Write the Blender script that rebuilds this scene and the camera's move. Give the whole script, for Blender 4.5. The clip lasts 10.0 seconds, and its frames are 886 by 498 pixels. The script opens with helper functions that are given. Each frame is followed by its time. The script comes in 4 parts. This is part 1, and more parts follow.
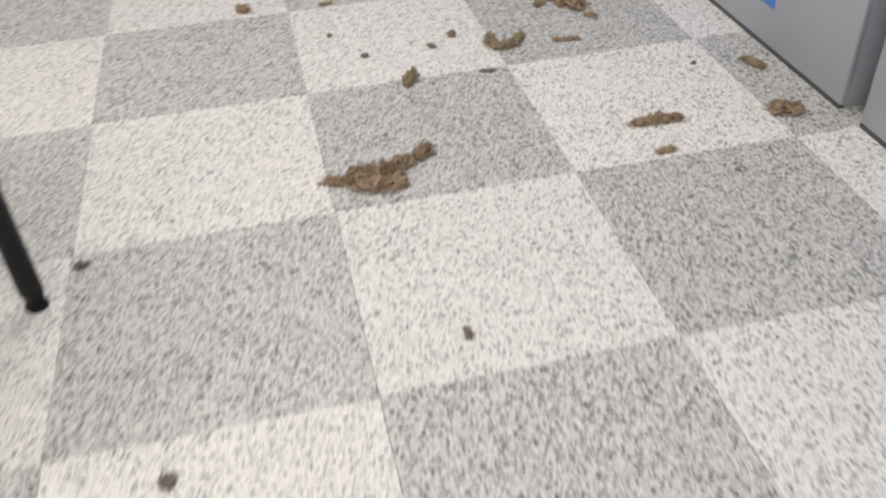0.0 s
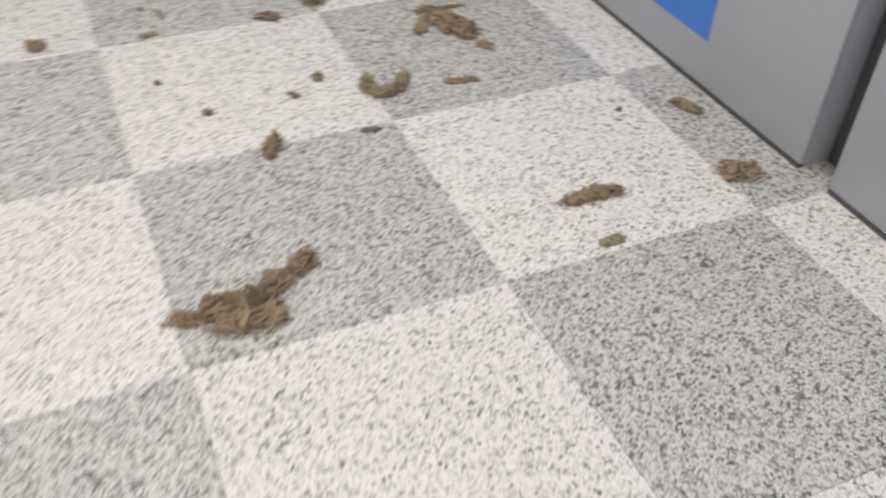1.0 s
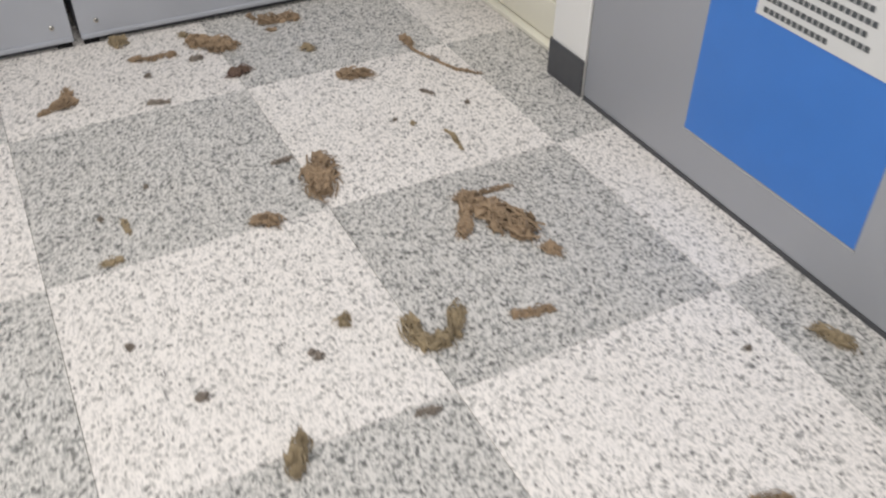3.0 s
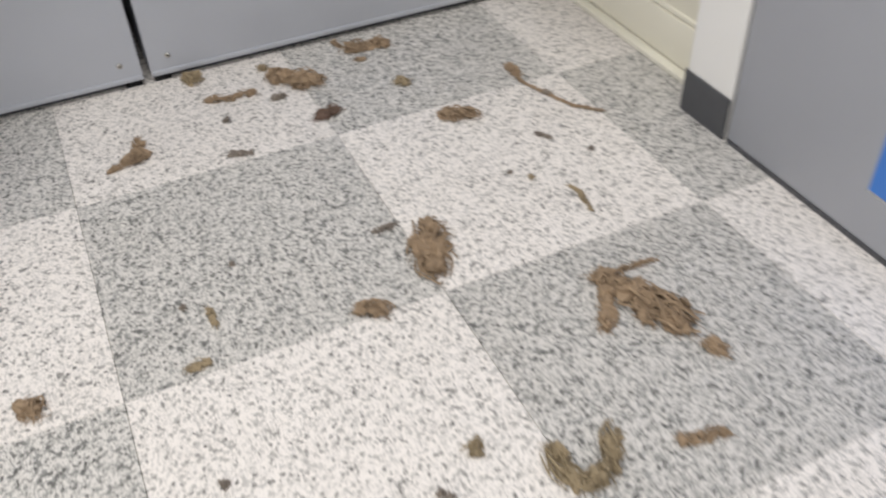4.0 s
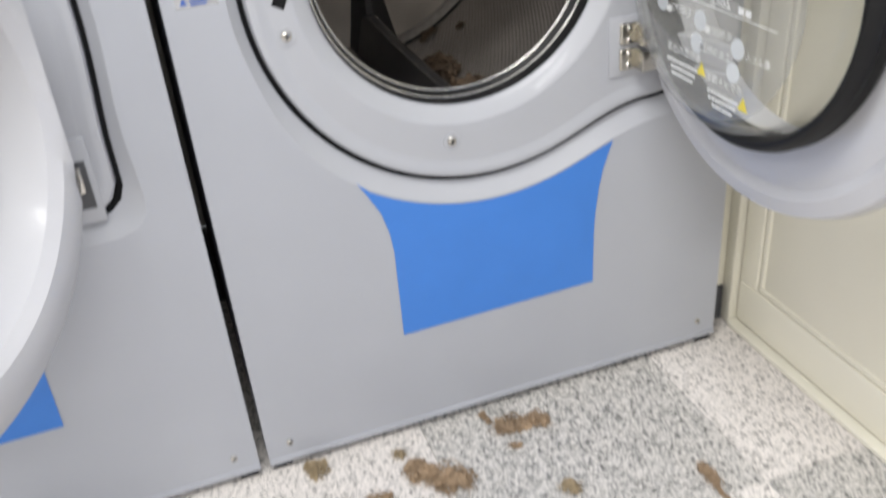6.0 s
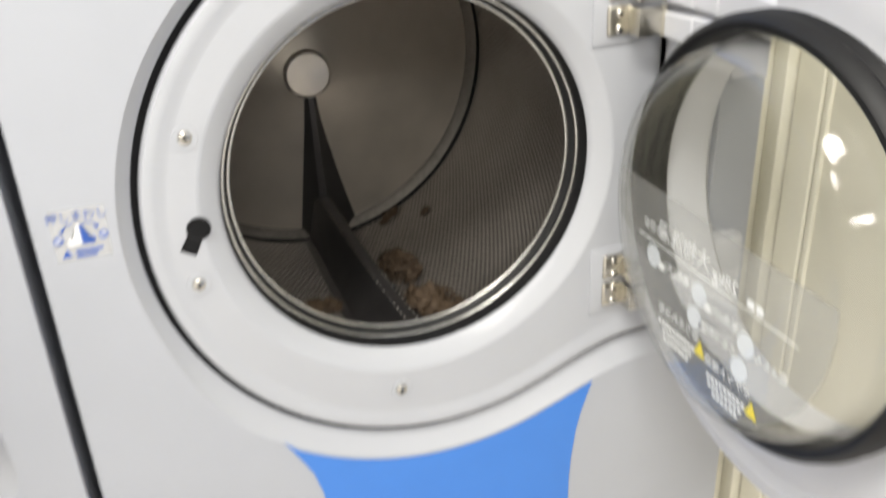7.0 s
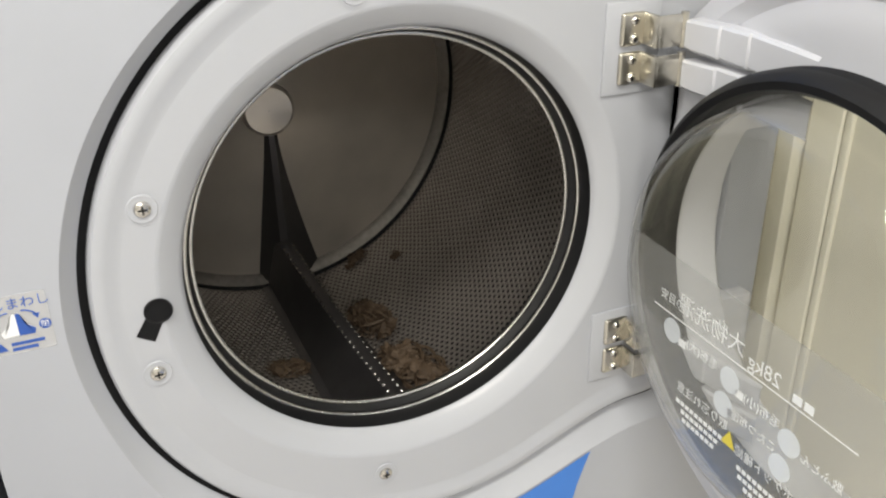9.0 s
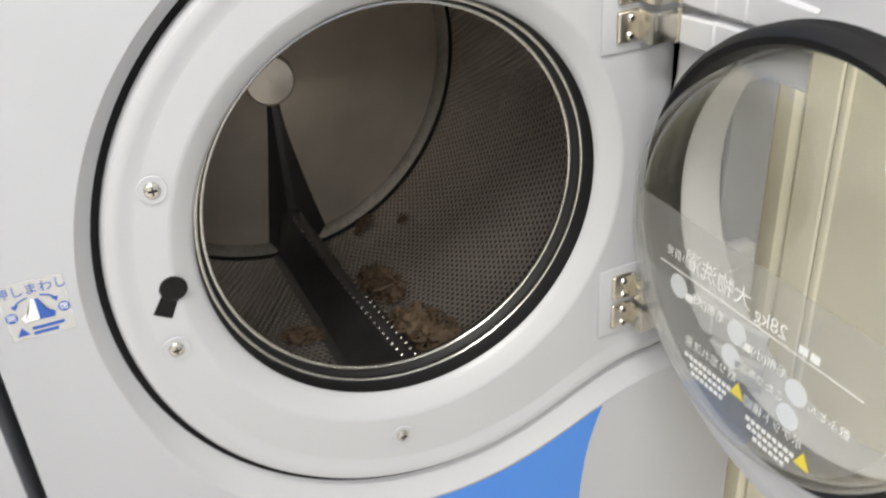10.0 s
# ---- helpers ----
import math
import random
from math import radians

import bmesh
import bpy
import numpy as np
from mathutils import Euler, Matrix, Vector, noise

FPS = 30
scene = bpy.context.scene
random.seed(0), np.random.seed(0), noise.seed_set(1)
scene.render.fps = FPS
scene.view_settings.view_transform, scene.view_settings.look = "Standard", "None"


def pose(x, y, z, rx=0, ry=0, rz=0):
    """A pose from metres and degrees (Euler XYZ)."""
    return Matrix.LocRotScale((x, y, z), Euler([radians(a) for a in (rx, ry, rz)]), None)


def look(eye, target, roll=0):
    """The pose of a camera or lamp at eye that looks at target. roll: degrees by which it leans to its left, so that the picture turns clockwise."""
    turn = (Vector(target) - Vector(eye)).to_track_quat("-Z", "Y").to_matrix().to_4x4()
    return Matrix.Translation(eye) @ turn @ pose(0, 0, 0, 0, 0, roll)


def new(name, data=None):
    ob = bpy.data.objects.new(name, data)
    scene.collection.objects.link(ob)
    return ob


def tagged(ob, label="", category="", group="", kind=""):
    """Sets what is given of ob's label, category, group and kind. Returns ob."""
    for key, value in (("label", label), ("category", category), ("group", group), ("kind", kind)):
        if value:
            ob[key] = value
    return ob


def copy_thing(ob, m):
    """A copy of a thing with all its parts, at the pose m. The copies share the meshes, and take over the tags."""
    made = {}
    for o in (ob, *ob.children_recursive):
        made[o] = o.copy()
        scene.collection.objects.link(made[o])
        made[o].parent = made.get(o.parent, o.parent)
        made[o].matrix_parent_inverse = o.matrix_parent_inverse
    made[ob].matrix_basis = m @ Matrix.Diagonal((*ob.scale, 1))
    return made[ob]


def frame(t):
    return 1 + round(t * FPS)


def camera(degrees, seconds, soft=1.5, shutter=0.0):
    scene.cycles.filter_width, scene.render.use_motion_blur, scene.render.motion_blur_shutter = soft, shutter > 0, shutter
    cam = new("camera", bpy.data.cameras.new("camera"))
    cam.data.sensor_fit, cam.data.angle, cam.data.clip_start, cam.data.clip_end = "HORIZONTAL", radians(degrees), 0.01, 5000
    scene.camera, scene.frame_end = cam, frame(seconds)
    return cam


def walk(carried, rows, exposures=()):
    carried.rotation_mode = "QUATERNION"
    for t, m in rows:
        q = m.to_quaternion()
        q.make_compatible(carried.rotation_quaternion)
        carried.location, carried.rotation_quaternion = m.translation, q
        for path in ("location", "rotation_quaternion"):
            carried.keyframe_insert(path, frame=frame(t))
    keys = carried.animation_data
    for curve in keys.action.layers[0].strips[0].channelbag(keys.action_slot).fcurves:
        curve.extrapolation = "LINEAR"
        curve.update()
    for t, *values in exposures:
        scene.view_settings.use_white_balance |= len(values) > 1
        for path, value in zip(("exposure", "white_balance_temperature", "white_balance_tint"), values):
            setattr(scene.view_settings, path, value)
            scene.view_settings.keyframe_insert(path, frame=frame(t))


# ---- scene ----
cam = camera(53.1, 10.0, soft=2.1, shutter=0.7)
EXPO = [(0, -0.28, 6500, 10), (2.0, -0.22, 6500, 10), (3.5, -0.16, 6500, 10), (4.5, -0.07, 6500, 10), (5.0, 0.0, 6450, 10), (5.5, 0.17, 6400, 10), (6.0, 0.39, 6400, 10), (6.2, 0.47, 6450, 10), (7.3, 0.78, 6850, 7), (8.0, 0.72, 6850, 7), (8.6, 0.51, 6850, 7), (9.2, 0.45, 6850, 7), (9.6, 0.50, 6850, 7), (10.0, 0.60, 6850, 7)]
PATH = [
    (0, (-0.522, -2.191, 0.924), (-0.209, -0.659, -0.322), -2.7),
    (0.5, (-0.492, -1.931, 0.905), (-0.081, -0.446, -0.371), -2.4),
    (1, (-0.472, -1.704, 0.867), (0.158, -0.335, -0.448), 2.0),
    (1.5, (-0.48, -1.516, 0.864), (0.307, -0.256, -0.474), -0.3),
    (2, (-0.419, -1.365, 0.88), (0.182, 0.045, -0.404), -4.2),
    (2.2, (-0.391, -1.326, 0.874), (0.258, 0.099, -0.37), -0.1),
    (3.3, (-0.383, -1.045, 0.892), (0.345, 0.315, -0.381), 0.4),
    (3.5, (-0.388, -0.981, 0.897), (0.332, 0.394, -0.363), -0.2),
    (4, (-0.359, -0.838, 0.874), (0.235, 0.547, -0.44), -2.7),
    (4.5, (-0.3, -0.695, 0.862), (0.193, 0.74, -0.441), -1.1),
    (5, (-0.315, -0.553, 0.877), (0.197, 0.898, -0.401), 0.7),
    (5.5, (-0.329, -0.416, 0.958), (0.228, 1.136, -0.173), -3.2),
    (6, (-0.278, -0.338, 1.037), (0.23, 1.306, 0.018), -5.2),
    (6.2, (-0.24, -0.29, 1.049), (0.25, 1.369, 0.045), -5.8),
    (7.3, (-0.12, -0.003, 1.167), (0.469, 1.698, 0.297), -2.0),
    (7.5, (-0.121, 0.04, 1.161), (0.469, 1.739, 0.285), -2.7),
    (8, (-0.137, 0.087, 1.164), (0.515, 1.755, 0.274), -1.1),
    (8.5, (-0.141, 0.074, 1.166), (0.555, 1.735, 0.295), -0.2),
    (9, (-0.139, 0.07, 1.169), (0.569, 1.711, 0.271), -1.0),
    (9.5, (-0.139, 0.065, 1.171), (0.575, 1.694, 0.256), -1.4),
    (10, (-0.141, 0.066, 1.184), (0.53, 1.67, 0.197), -3.7),
]
walk(cam, [(t, look(eye, target, roll)) for t, eye, target, roll in PATH], EXPO)

# ---- light ----
world = bpy.data.worlds.new("room_air")
world.use_nodes = True
world.node_tree.nodes["Background"].inputs[0].default_value = (0.9, 0.95, 1.0, 1)
world.node_tree.nodes["Background"].inputs[1].default_value = 0.15
scene.world = world
scene.view_settings.exposure = 0.0


def ceiling_lamp(x, y, power, sx=1.2, sy=0.34):
    data = bpy.data.lights.new("ceiling_lamp", "AREA")
    data.shape, data.size, data.size_y, data.energy, data.color = "RECTANGLE", sx, sy, power, (1.0, 0.985, 0.96)
    ob = new("ceiling_lamp", data)
    ob.matrix_world = pose(x, y, 2.44, 0, 0, 0)
    return ob


ceiling_lamp(-0.40, -0.12, 29)
ceiling_lamp(-0.42, -2.3, 31)
ceiling_lamp(-2.1, -0.45, 16)
ceiling_lamp(-2.1, -2.3, 16)


# ---- materials ----
def node_mat(name, base, rough=0.5, metal=0.0, var=0.06, scale=40.0, bump=0.0, bump_scale=200.0, spec=0.5, coat=0.0):
    m = bpy.data.materials.new(name)
    m.use_nodes = True
    nt = m.node_tree
    b = nt.nodes["Principled BSDF"]
    b.inputs["Roughness"].default_value = rough
    b.inputs["Metallic"].default_value = metal
    b.inputs["Specular IOR Level"].default_value = spec
    b.inputs["Coat Weight"].default_value = coat
    tc = nt.nodes.new("ShaderNodeNewGeometry")
    n1 = nt.nodes.new("ShaderNodeTexNoise")
    n1.inputs["Scale"].default_value = scale
    n1.inputs["Detail"].default_value = 5
    nt.links.new(tc.outputs["Position"], n1.inputs["Vector"])
    n2 = nt.nodes.new("ShaderNodeTexNoise")
    n2.inputs["Scale"].default_value = scale * 0.11
    nt.links.new(tc.outputs["Position"], n2.inputs["Vector"])
    add = nt.nodes.new("ShaderNodeMath")
    add.operation = "ADD"
    nt.links.new(n1.outputs["Fac"], add.inputs[0])
    nt.links.new(n2.outputs["Fac"], add.inputs[1])
    mr = nt.nodes.new("ShaderNodeMapRange")
    mr.inputs["From Min"].default_value, mr.inputs["From Max"].default_value = 0.6, 1.4
    mr.inputs["To Min"].default_value, mr.inputs["To Max"].default_value = 1 - var, 1 + var
    nt.links.new(add.outputs[0], mr.inputs["Value"])
    mul = nt.nodes.new("ShaderNodeVectorMath")
    mul.operation = "SCALE"
    mul.inputs[0].default_value = base
    nt.links.new(mr.outputs[0], mul.inputs["Scale"])
    nt.links.new(mul.outputs[0], b.inputs["Base Color"])
    r2 = nt.nodes.new("ShaderNodeMapRange")
    r2.inputs["From Min"].default_value, r2.inputs["From Max"].default_value = 0.3, 0.7
    r2.inputs["To Min"].default_value, r2.inputs["To Max"].default_value = rough * 0.88, min(1, rough * 1.12)
    nt.links.new(n2.outputs["Fac"], r2.inputs["Value"])
    nt.links.new(r2.outputs[0], b.inputs["Roughness"])
    if bump:
        n3 = nt.nodes.new("ShaderNodeTexNoise")
        n3.inputs["Scale"].default_value = bump_scale
        n3.inputs["Detail"].default_value = 3
        nt.links.new(tc.outputs["Position"], n3.inputs["Vector"])
        bp = nt.nodes.new("ShaderNodeBump")
        bp.inputs["Strength"].default_value = bump
        bp.inputs["Distance"].default_value = 0.002
        nt.links.new(n3.outputs["Fac"], bp.inputs["Height"])
        nt.links.new(bp.outputs[0], b.inputs["Normal"])
    return m


def tile_mat(name, light, speck, share, fine_share):
    """Speckled vinyl: two sizes of chips on a pale ground, with faint cloudy soiling."""
    m = node_mat(name, (1, 1, 1), 0.55, 0, 0.02, 60, 0.25, 420)
    nt = m.node_tree
    b = nt.nodes["Principled BSDF"]
    geo = nt.nodes.new("ShaderNodeNewGeometry")
    info = nt.nodes.new("ShaderNodeObjectInfo")
    wob = nt.nodes.new("ShaderNodeTexNoise")
    wob.inputs["Scale"].default_value = 160
    nt.links.new(geo.outputs["Position"], wob.inputs["Vector"])
    off = nt.nodes.new("ShaderNodeVectorMath")
    off.operation = "MULTIPLY_ADD"
    off.inputs[1].default_value = (0.006, 0.006, 0)
    nt.links.new(wob.outputs["Color"], off.inputs[0])
    nt.links.new(geo.outputs["Position"], off.inputs[2])

    def chips(scale, part_):
        v = nt.nodes.new("ShaderNodeTexVoronoi")
        v.inputs["Scale"].default_value = scale
        v.inputs["Randomness"].default_value = 1
        nt.links.new(off.outputs[0], v.inputs["Vector"])
        sep = nt.nodes.new("ShaderNodeSeparateColor")
        nt.links.new(v.outputs["Color"], sep.inputs[0])
        lt = nt.nodes.new("ShaderNodeMapRange")
        lt.inputs["From Min"].default_value, lt.inputs["From Max"].default_value = part_ - 0.06, part_ + 0.06
        lt.inputs["To Min"].default_value, lt.inputs["To Max"].default_value = 1, 0
        nt.links.new(sep.outputs[0], lt.inputs["Value"])
        return lt.outputs[0], sep.outputs[1]

    c1, tone1 = chips(235, share)
    c2, tone2 = chips(410, fine_share)
    cl = nt.nodes.new("ShaderNodeTexNoise")
    cl.inputs["Scale"].default_value = 5
    nt.links.new(geo.outputs["Position"], cl.inputs["Vector"])
    ground = nt.nodes.new("ShaderNodeMix")
    ground.data_type = "RGBA"
    ground.inputs[6].default_value = (*light, 1)
    ground.inputs[7].default_value = (*[c * f for c, f in zip(light, (0.93, 0.92, 0.905))], 1)
    nt.links.new(cl.outputs["Fac"], ground.inputs[0])

    def lay(under, mask, tone, dark, pale, amount):
        tint = nt.nodes.new("ShaderNodeMix")
        tint.data_type = "RGBA"
        tint.inputs[6].default_value, tint.inputs[7].default_value = (*dark, 1), (*pale, 1)
        nt.links.new(tone, tint.inputs[0])
        fac = nt.nodes.new("ShaderNodeMath")
        fac.operation = "MULTIPLY"
        fac.inputs[1].default_value = amount
        nt.links.new(mask, fac.inputs[0])
        mx = nt.nodes.new("ShaderNodeMix")
        mx.data_type = "RGBA"
        nt.links.new(fac.outputs[0], mx.inputs[0])
        nt.links.new(under, mx.inputs[6])
        nt.links.new(tint.outputs[2], mx.inputs[7])
        return mx.outputs[2]

    col = lay(ground.outputs[2], c2, tone2, speck, [min(1, s * 1.9) for s in speck], 0.75)
    col = lay(col, c1, tone1, [s * 0.35 for s in speck], [min(1, s * 1.6) for s in speck], 0.95)
    hue = nt.nodes.new("ShaderNodeMapRange")
    hue.inputs["To Min"].default_value, hue.inputs["To Max"].default_value = 0.965, 1.03
    nt.links.new(info.outputs["Random"], hue.inputs["Value"])
    fin = nt.nodes.new("ShaderNodeVectorMath")
    fin.operation = "SCALE"
    nt.links.new(col, fin.inputs[0])
    nt.links.new(hue.outputs[0], fin.inputs["Scale"])
    nt.links.new(fin.outputs[0], b.inputs["Base Color"])
    return m


def glass_mat(name, tint, gloss_rough=0.02):
    m = bpy.data.materials.new(name)
    m.use_nodes = True
    nt = m.node_tree
    nt.nodes.remove(nt.nodes["Principled BSDF"])
    tr, gl, mx, lw, pw, ad = (nt.nodes.new("ShaderNode" + k) for k in ("BsdfTransparent", "BsdfGlossy", "MixShader", "LayerWeight", "Math", "Math"))
    tr.inputs[0].default_value = (*tint, 1)
    gl.inputs["Roughness"].default_value = gloss_rough
    lw.inputs["Blend"].default_value = 0.5
    pw.operation, ad.operation = "POWER", "MULTIPLY_ADD"
    pw.inputs[1].default_value = 4.5
    ad.inputs[1].default_value, ad.inputs[2].default_value = 0.9, 0.035
    nt.links.new(lw.outputs["Facing"], pw.inputs[0])
    nt.links.new(pw.outputs[0], ad.inputs[0])
    nt.links.new(ad.outputs[0], mx.inputs[0])
    nt.links.new(tr.outputs[0], mx.inputs[1])
    nt.links.new(gl.outputs[0], mx.inputs[2])
    nt.links.new(mx.outputs[0], nt.nodes["Material Output"].inputs[0])
    return m


def film_mat(name, colour, cover):
    """A translucent print: part of the light passes straight through."""
    m = bpy.data.materials.new(name)
    m.use_nodes = True
    nt = m.node_tree
    b = nt.nodes["Principled BSDF"]
    b.inputs["Base Color"].default_value = (*colour, 1)
    b.inputs["Roughness"].default_value = 0.5
    b.inputs["Alpha"].default_value = cover
    return m


TILE_LIGHT = tile_mat("tile_light", (0.87, 0.825, 0.795), (0.36, 0.345, 0.33), 0.20, 0.32)
TILE_DARK = tile_mat("tile_dark", (0.69, 0.665, 0.64), (0.185, 0.185, 0.178), 0.25, 0.34)
PAINT = node_mat("machine_paint", (0.425, 0.44, 0.485), 0.33, 0.0, 0.03, 9, 0.02, 900, 0.5)
PLASTIC = node_mat("ring_plastic", (0.45, 0.462, 0.50), 0.32, 0.0, 0.015, 15, 0, 0, 0.5, 0.2)
DOOR_WHITE = node_mat("door_plastic", (0.57, 0.575, 0.61), 0.3, 0.0, 0.02, 15, 0, 0, 0.5, 0.2)
BLUE = node_mat("blue_film", (0.055, 0.215, 0.66), 0.35, 0.0, 0.05, 14)
BLACK = node_mat("black_rubber", (0.008, 0.008, 0.009), 0.5, 0.0, 0.25, 60, 0, 0, 0.3)
GROOVE = node_mat("groove_black", (0.007, 0.007, 0.008), 0.7, 0.0, 0.2, 60, 0, 0, 0.2)
CHARCOAL = node_mat("charcoal_vinyl", (0.075, 0.077, 0.085), 0.5, 0.0, 0.12, 40)
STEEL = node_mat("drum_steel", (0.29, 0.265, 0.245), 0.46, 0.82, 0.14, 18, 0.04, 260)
STEEL_RIM = node_mat("rim_steel", (0.62, 0.61, 0.59), 0.25, 1.0, 0.06, 30)
# Darkened copy of the drum steel; carries the shade inside the drums.
STEEL_SHADED = node_mat("shaded_steel", (0.12, 0.115, 0.118), 0.42, 0.9, 0.15, 30)
NICKEL = node_mat("hinge_nickel", (0.62, 0.59, 0.52), 0.28, 1.0, 0.12, 60, 0.05, 300)
SCREW = node_mat("screw_steel", (0.62, 0.60, 0.56), 0.2, 1.0, 0.1, 200)
CREAM = node_mat("cream_paint", (0.87, 0.835, 0.71), 0.5, 0.0, 0.025, 8, 0.05, 180)
CREAM_TRIM = node_mat("cream_trim", (0.82, 0.79, 0.68), 0.45, 0.0, 0.03, 14)
WHITE_PAINT = node_mat("white_paint", (0.87, 0.86, 0.84), 0.45, 0.0, 0.02, 10, 0.04, 300)
WALL = node_mat("wall_paper", (0.74, 0.73, 0.70), 0.8, 0.0, 0.03, 12, 0.2, 260)
CEIL = node_mat("ceiling_board", (0.78, 0.78, 0.77), 0.85, 0.0, 0.03, 20, 0.2, 150)
LINT = node_mat("lint_brown", (0.33, 0.24, 0.16), 0.85, 0.0, 0.45, 130, 0.9, 520, 0.2)
# Glossier damp lint, its brown darkened for the shade inside the drum.
LINT_WET_SHADED = node_mat("lint_wet_shaded", (0.085, 0.056, 0.034), 0.6, 0.0, 0.4, 130, 0.9, 520, 0.4)
LINT_PALE = node_mat("lint_olive", (0.34, 0.27, 0.175), 0.85, 0.0, 0.4, 130, 0.9, 520, 0.2)
LINT_GREY = node_mat("lint_grey", (0.24, 0.205, 0.175), 0.85, 0.0, 0.4, 130, 0.9, 520, 0.2)
LINT_RED = node_mat("lint_reddish", (0.17, 0.115, 0.09), 0.85, 0.0, 0.4, 130, 0.9, 520, 0.2)
GLASS = glass_mat("bowl_glass", (0.992, 0.995, 0.985))
STEEL_BACK = node_mat("drum_back_steel", (0.72, 0.66, 0.59), 0.36, 0.68, 0.14, 14, 0.03, 300)
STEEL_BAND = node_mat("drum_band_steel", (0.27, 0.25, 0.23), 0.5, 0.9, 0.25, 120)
turned = STEEL_BACK.node_tree.nodes.new("ShaderNodeTangent")
turned.direction_type, turned.axis = "RADIAL", "Y"
STEEL_BACK.node_tree.nodes["Principled BSDF"].inputs["Anisotropic"].default_value = 0.75
STEEL_BACK.node_tree.links.new(turned.outputs[0], STEEL_BACK.node_tree.nodes["Principled BSDF"].inputs["Tangent"])
PRINT_GREY = film_mat("print_grey", (0.38, 0.38, 0.375), 0.42)
PRINT_WHITE = film_mat("print_white", (0.88, 0.89, 0.91), 0.97)
PRINT_SPOT = film_mat("print_spot", (0.80, 0.84, 0.90), 0.72)
PRINT_YELLOW = film_mat("print_yellow", (0.85, 0.7, 0.05), 0.95)
STICKER = film_mat("sticker_paper", (0.80, 0.80, 0.81), 0.35)
INK_BLUE = film_mat("ink_blue", (0.03, 0.10, 0.42), 0.95)
PAPER = node_mat("label_paper", (0.74, 0.74, 0.74), 0.6, 0, 0.03, 30)
INK_GREY = film_mat("ink_grey", (0.10, 0.11, 0.12), 0.85)


# ---- mesh helpers ----
def part(name, bm, material, parent=None, label="", smooth=True, angle=35):
    me = bpy.data.meshes.new(name)
    bmesh.ops.recalc_face_normals(bm, faces=bm.faces)
    bm.to_mesh(me)
    bm.free()
    me.materials.append(material)
    if smooth:
        me.polygons.foreach_set("use_smooth", [True] * len(me.polygons))
        me.set_sharp_from_angle(angle=radians(angle))
    ob = new(name, me)
    if parent is not None:
        ob.parent = parent
    if label:
        ob["label"] = label
    return ob


def thing(name, x, y, z, label, category, group="", kind="", rz=0):
    ob = new(name)
    ob.empty_display_size = 0.1
    ob.matrix_world = pose(x, y, z, 0, 0, rz)
    return tagged(ob, label, category, group, kind)


def box_bm(x0, x1, y0, y1, z0, z1, bevel=0.0, seg=2):
    bm = bmesh.new()
    bmesh.ops.create_cube(bm, size=1)
    bmesh.ops.scale(bm, vec=(x1 - x0, y1 - y0, z1 - z0), verts=bm.verts)
    bmesh.ops.translate(bm, vec=((x0 + x1) / 2, (y0 + y1) / 2, (z0 + z1) / 2), verts=bm.verts)
    if bevel:
        bmesh.ops.bevel(bm, geom=bm.edges[:], offset=bevel, segments=seg, affect="EDGES", profile=0.5)
    return bm


def add_box(bm, *a, **k):
    other = box_bm(*a, **k)
    me = bpy.data.meshes.new("tmp")
    other.to_mesh(me)
    other.free()
    bm.from_mesh(me)
    bpy.data.meshes.remove(me)
    return bm


def lathe_bm(profile, n=96, closed=False, axis="y", centre=(0, 0, 0), keep=None):
    """Turns (radius, along) pairs round an axis: y, or w for a door's own frame (also y)."""
    bm = bmesh.new()
    rings = []
    for r, d in profile:
        ring = []
        for i in range(n):
            a = 2 * math.pi * i / n
            u, z = r * math.cos(a), r * math.sin(a)
            if keep:
                u, z = keep(u, z)
            ring.append(bm.verts.new((centre[0] + u, centre[1] + d, centre[2] + z)))
        rings.append(ring)
    pairs = list(zip(rings, rings[1:]))
    if closed:
        pairs.append((rings[-1], rings[0]))
    for a, b in pairs:
        for i in range(n):
            bm.faces.new((a[i], a[(i + 1) % n], b[(i + 1) % n], b[i]))
    return bm


def disc_bm(r, d, centre, n=64):
    bm = bmesh.new()
    vs = [bm.verts.new((centre[0] + r * math.cos(2 * math.pi * i / n), centre[1] + d, centre[2] + r * math.sin(2 * math.pi * i / n))) for i in range(n)]
    bm.faces.new(vs)
    return bm


def plate_bm(points, y, thick):
    """A flat plate with the outline (x, z), its front at y."""
    bm = bmesh.new()
    vs = [bm.verts.new((x, y, z)) for x, z in points]
    f = bm.faces.new(vs)
    if thick:
        ex = bmesh.ops.extrude_face_region(bm, geom=[f])
        bmesh.ops.translate(bm, vec=(0, thick, 0), verts=[g for g in ex["geom"] if isinstance(g, bmesh.types.BMVert)])
    bmesh.ops.triangulate(bm, faces=[g for g in bm.faces if len(g.verts) > 4])
    return bm


def field_bm(points, y):
    """A flat film with any outline (x, z)."""
    bm = bmesh.new()
    vs = [bm.verts.new((x, y, z)) for x, z in points]
    edges = [bm.edges.new((vs[i], vs[(i + 1) % len(vs)])) for i in range(len(vs))]
    bmesh.ops.triangle_fill(bm, use_beauty=True, edges=edges)
    return bm


def holed_bm(outer, inner, y):
    bm = bmesh.new()
    edges = []
    for loop in (outer, inner):
        vs = [bm.verts.new((x, y, z)) for x, z in loop]
        edges += [bm.edges.new((vs[i], vs[(i + 1) % len(vs)])) for i in range(len(vs))]
    bmesh.ops.triangle_fill(bm, use_beauty=True, edges=edges)
    return bm


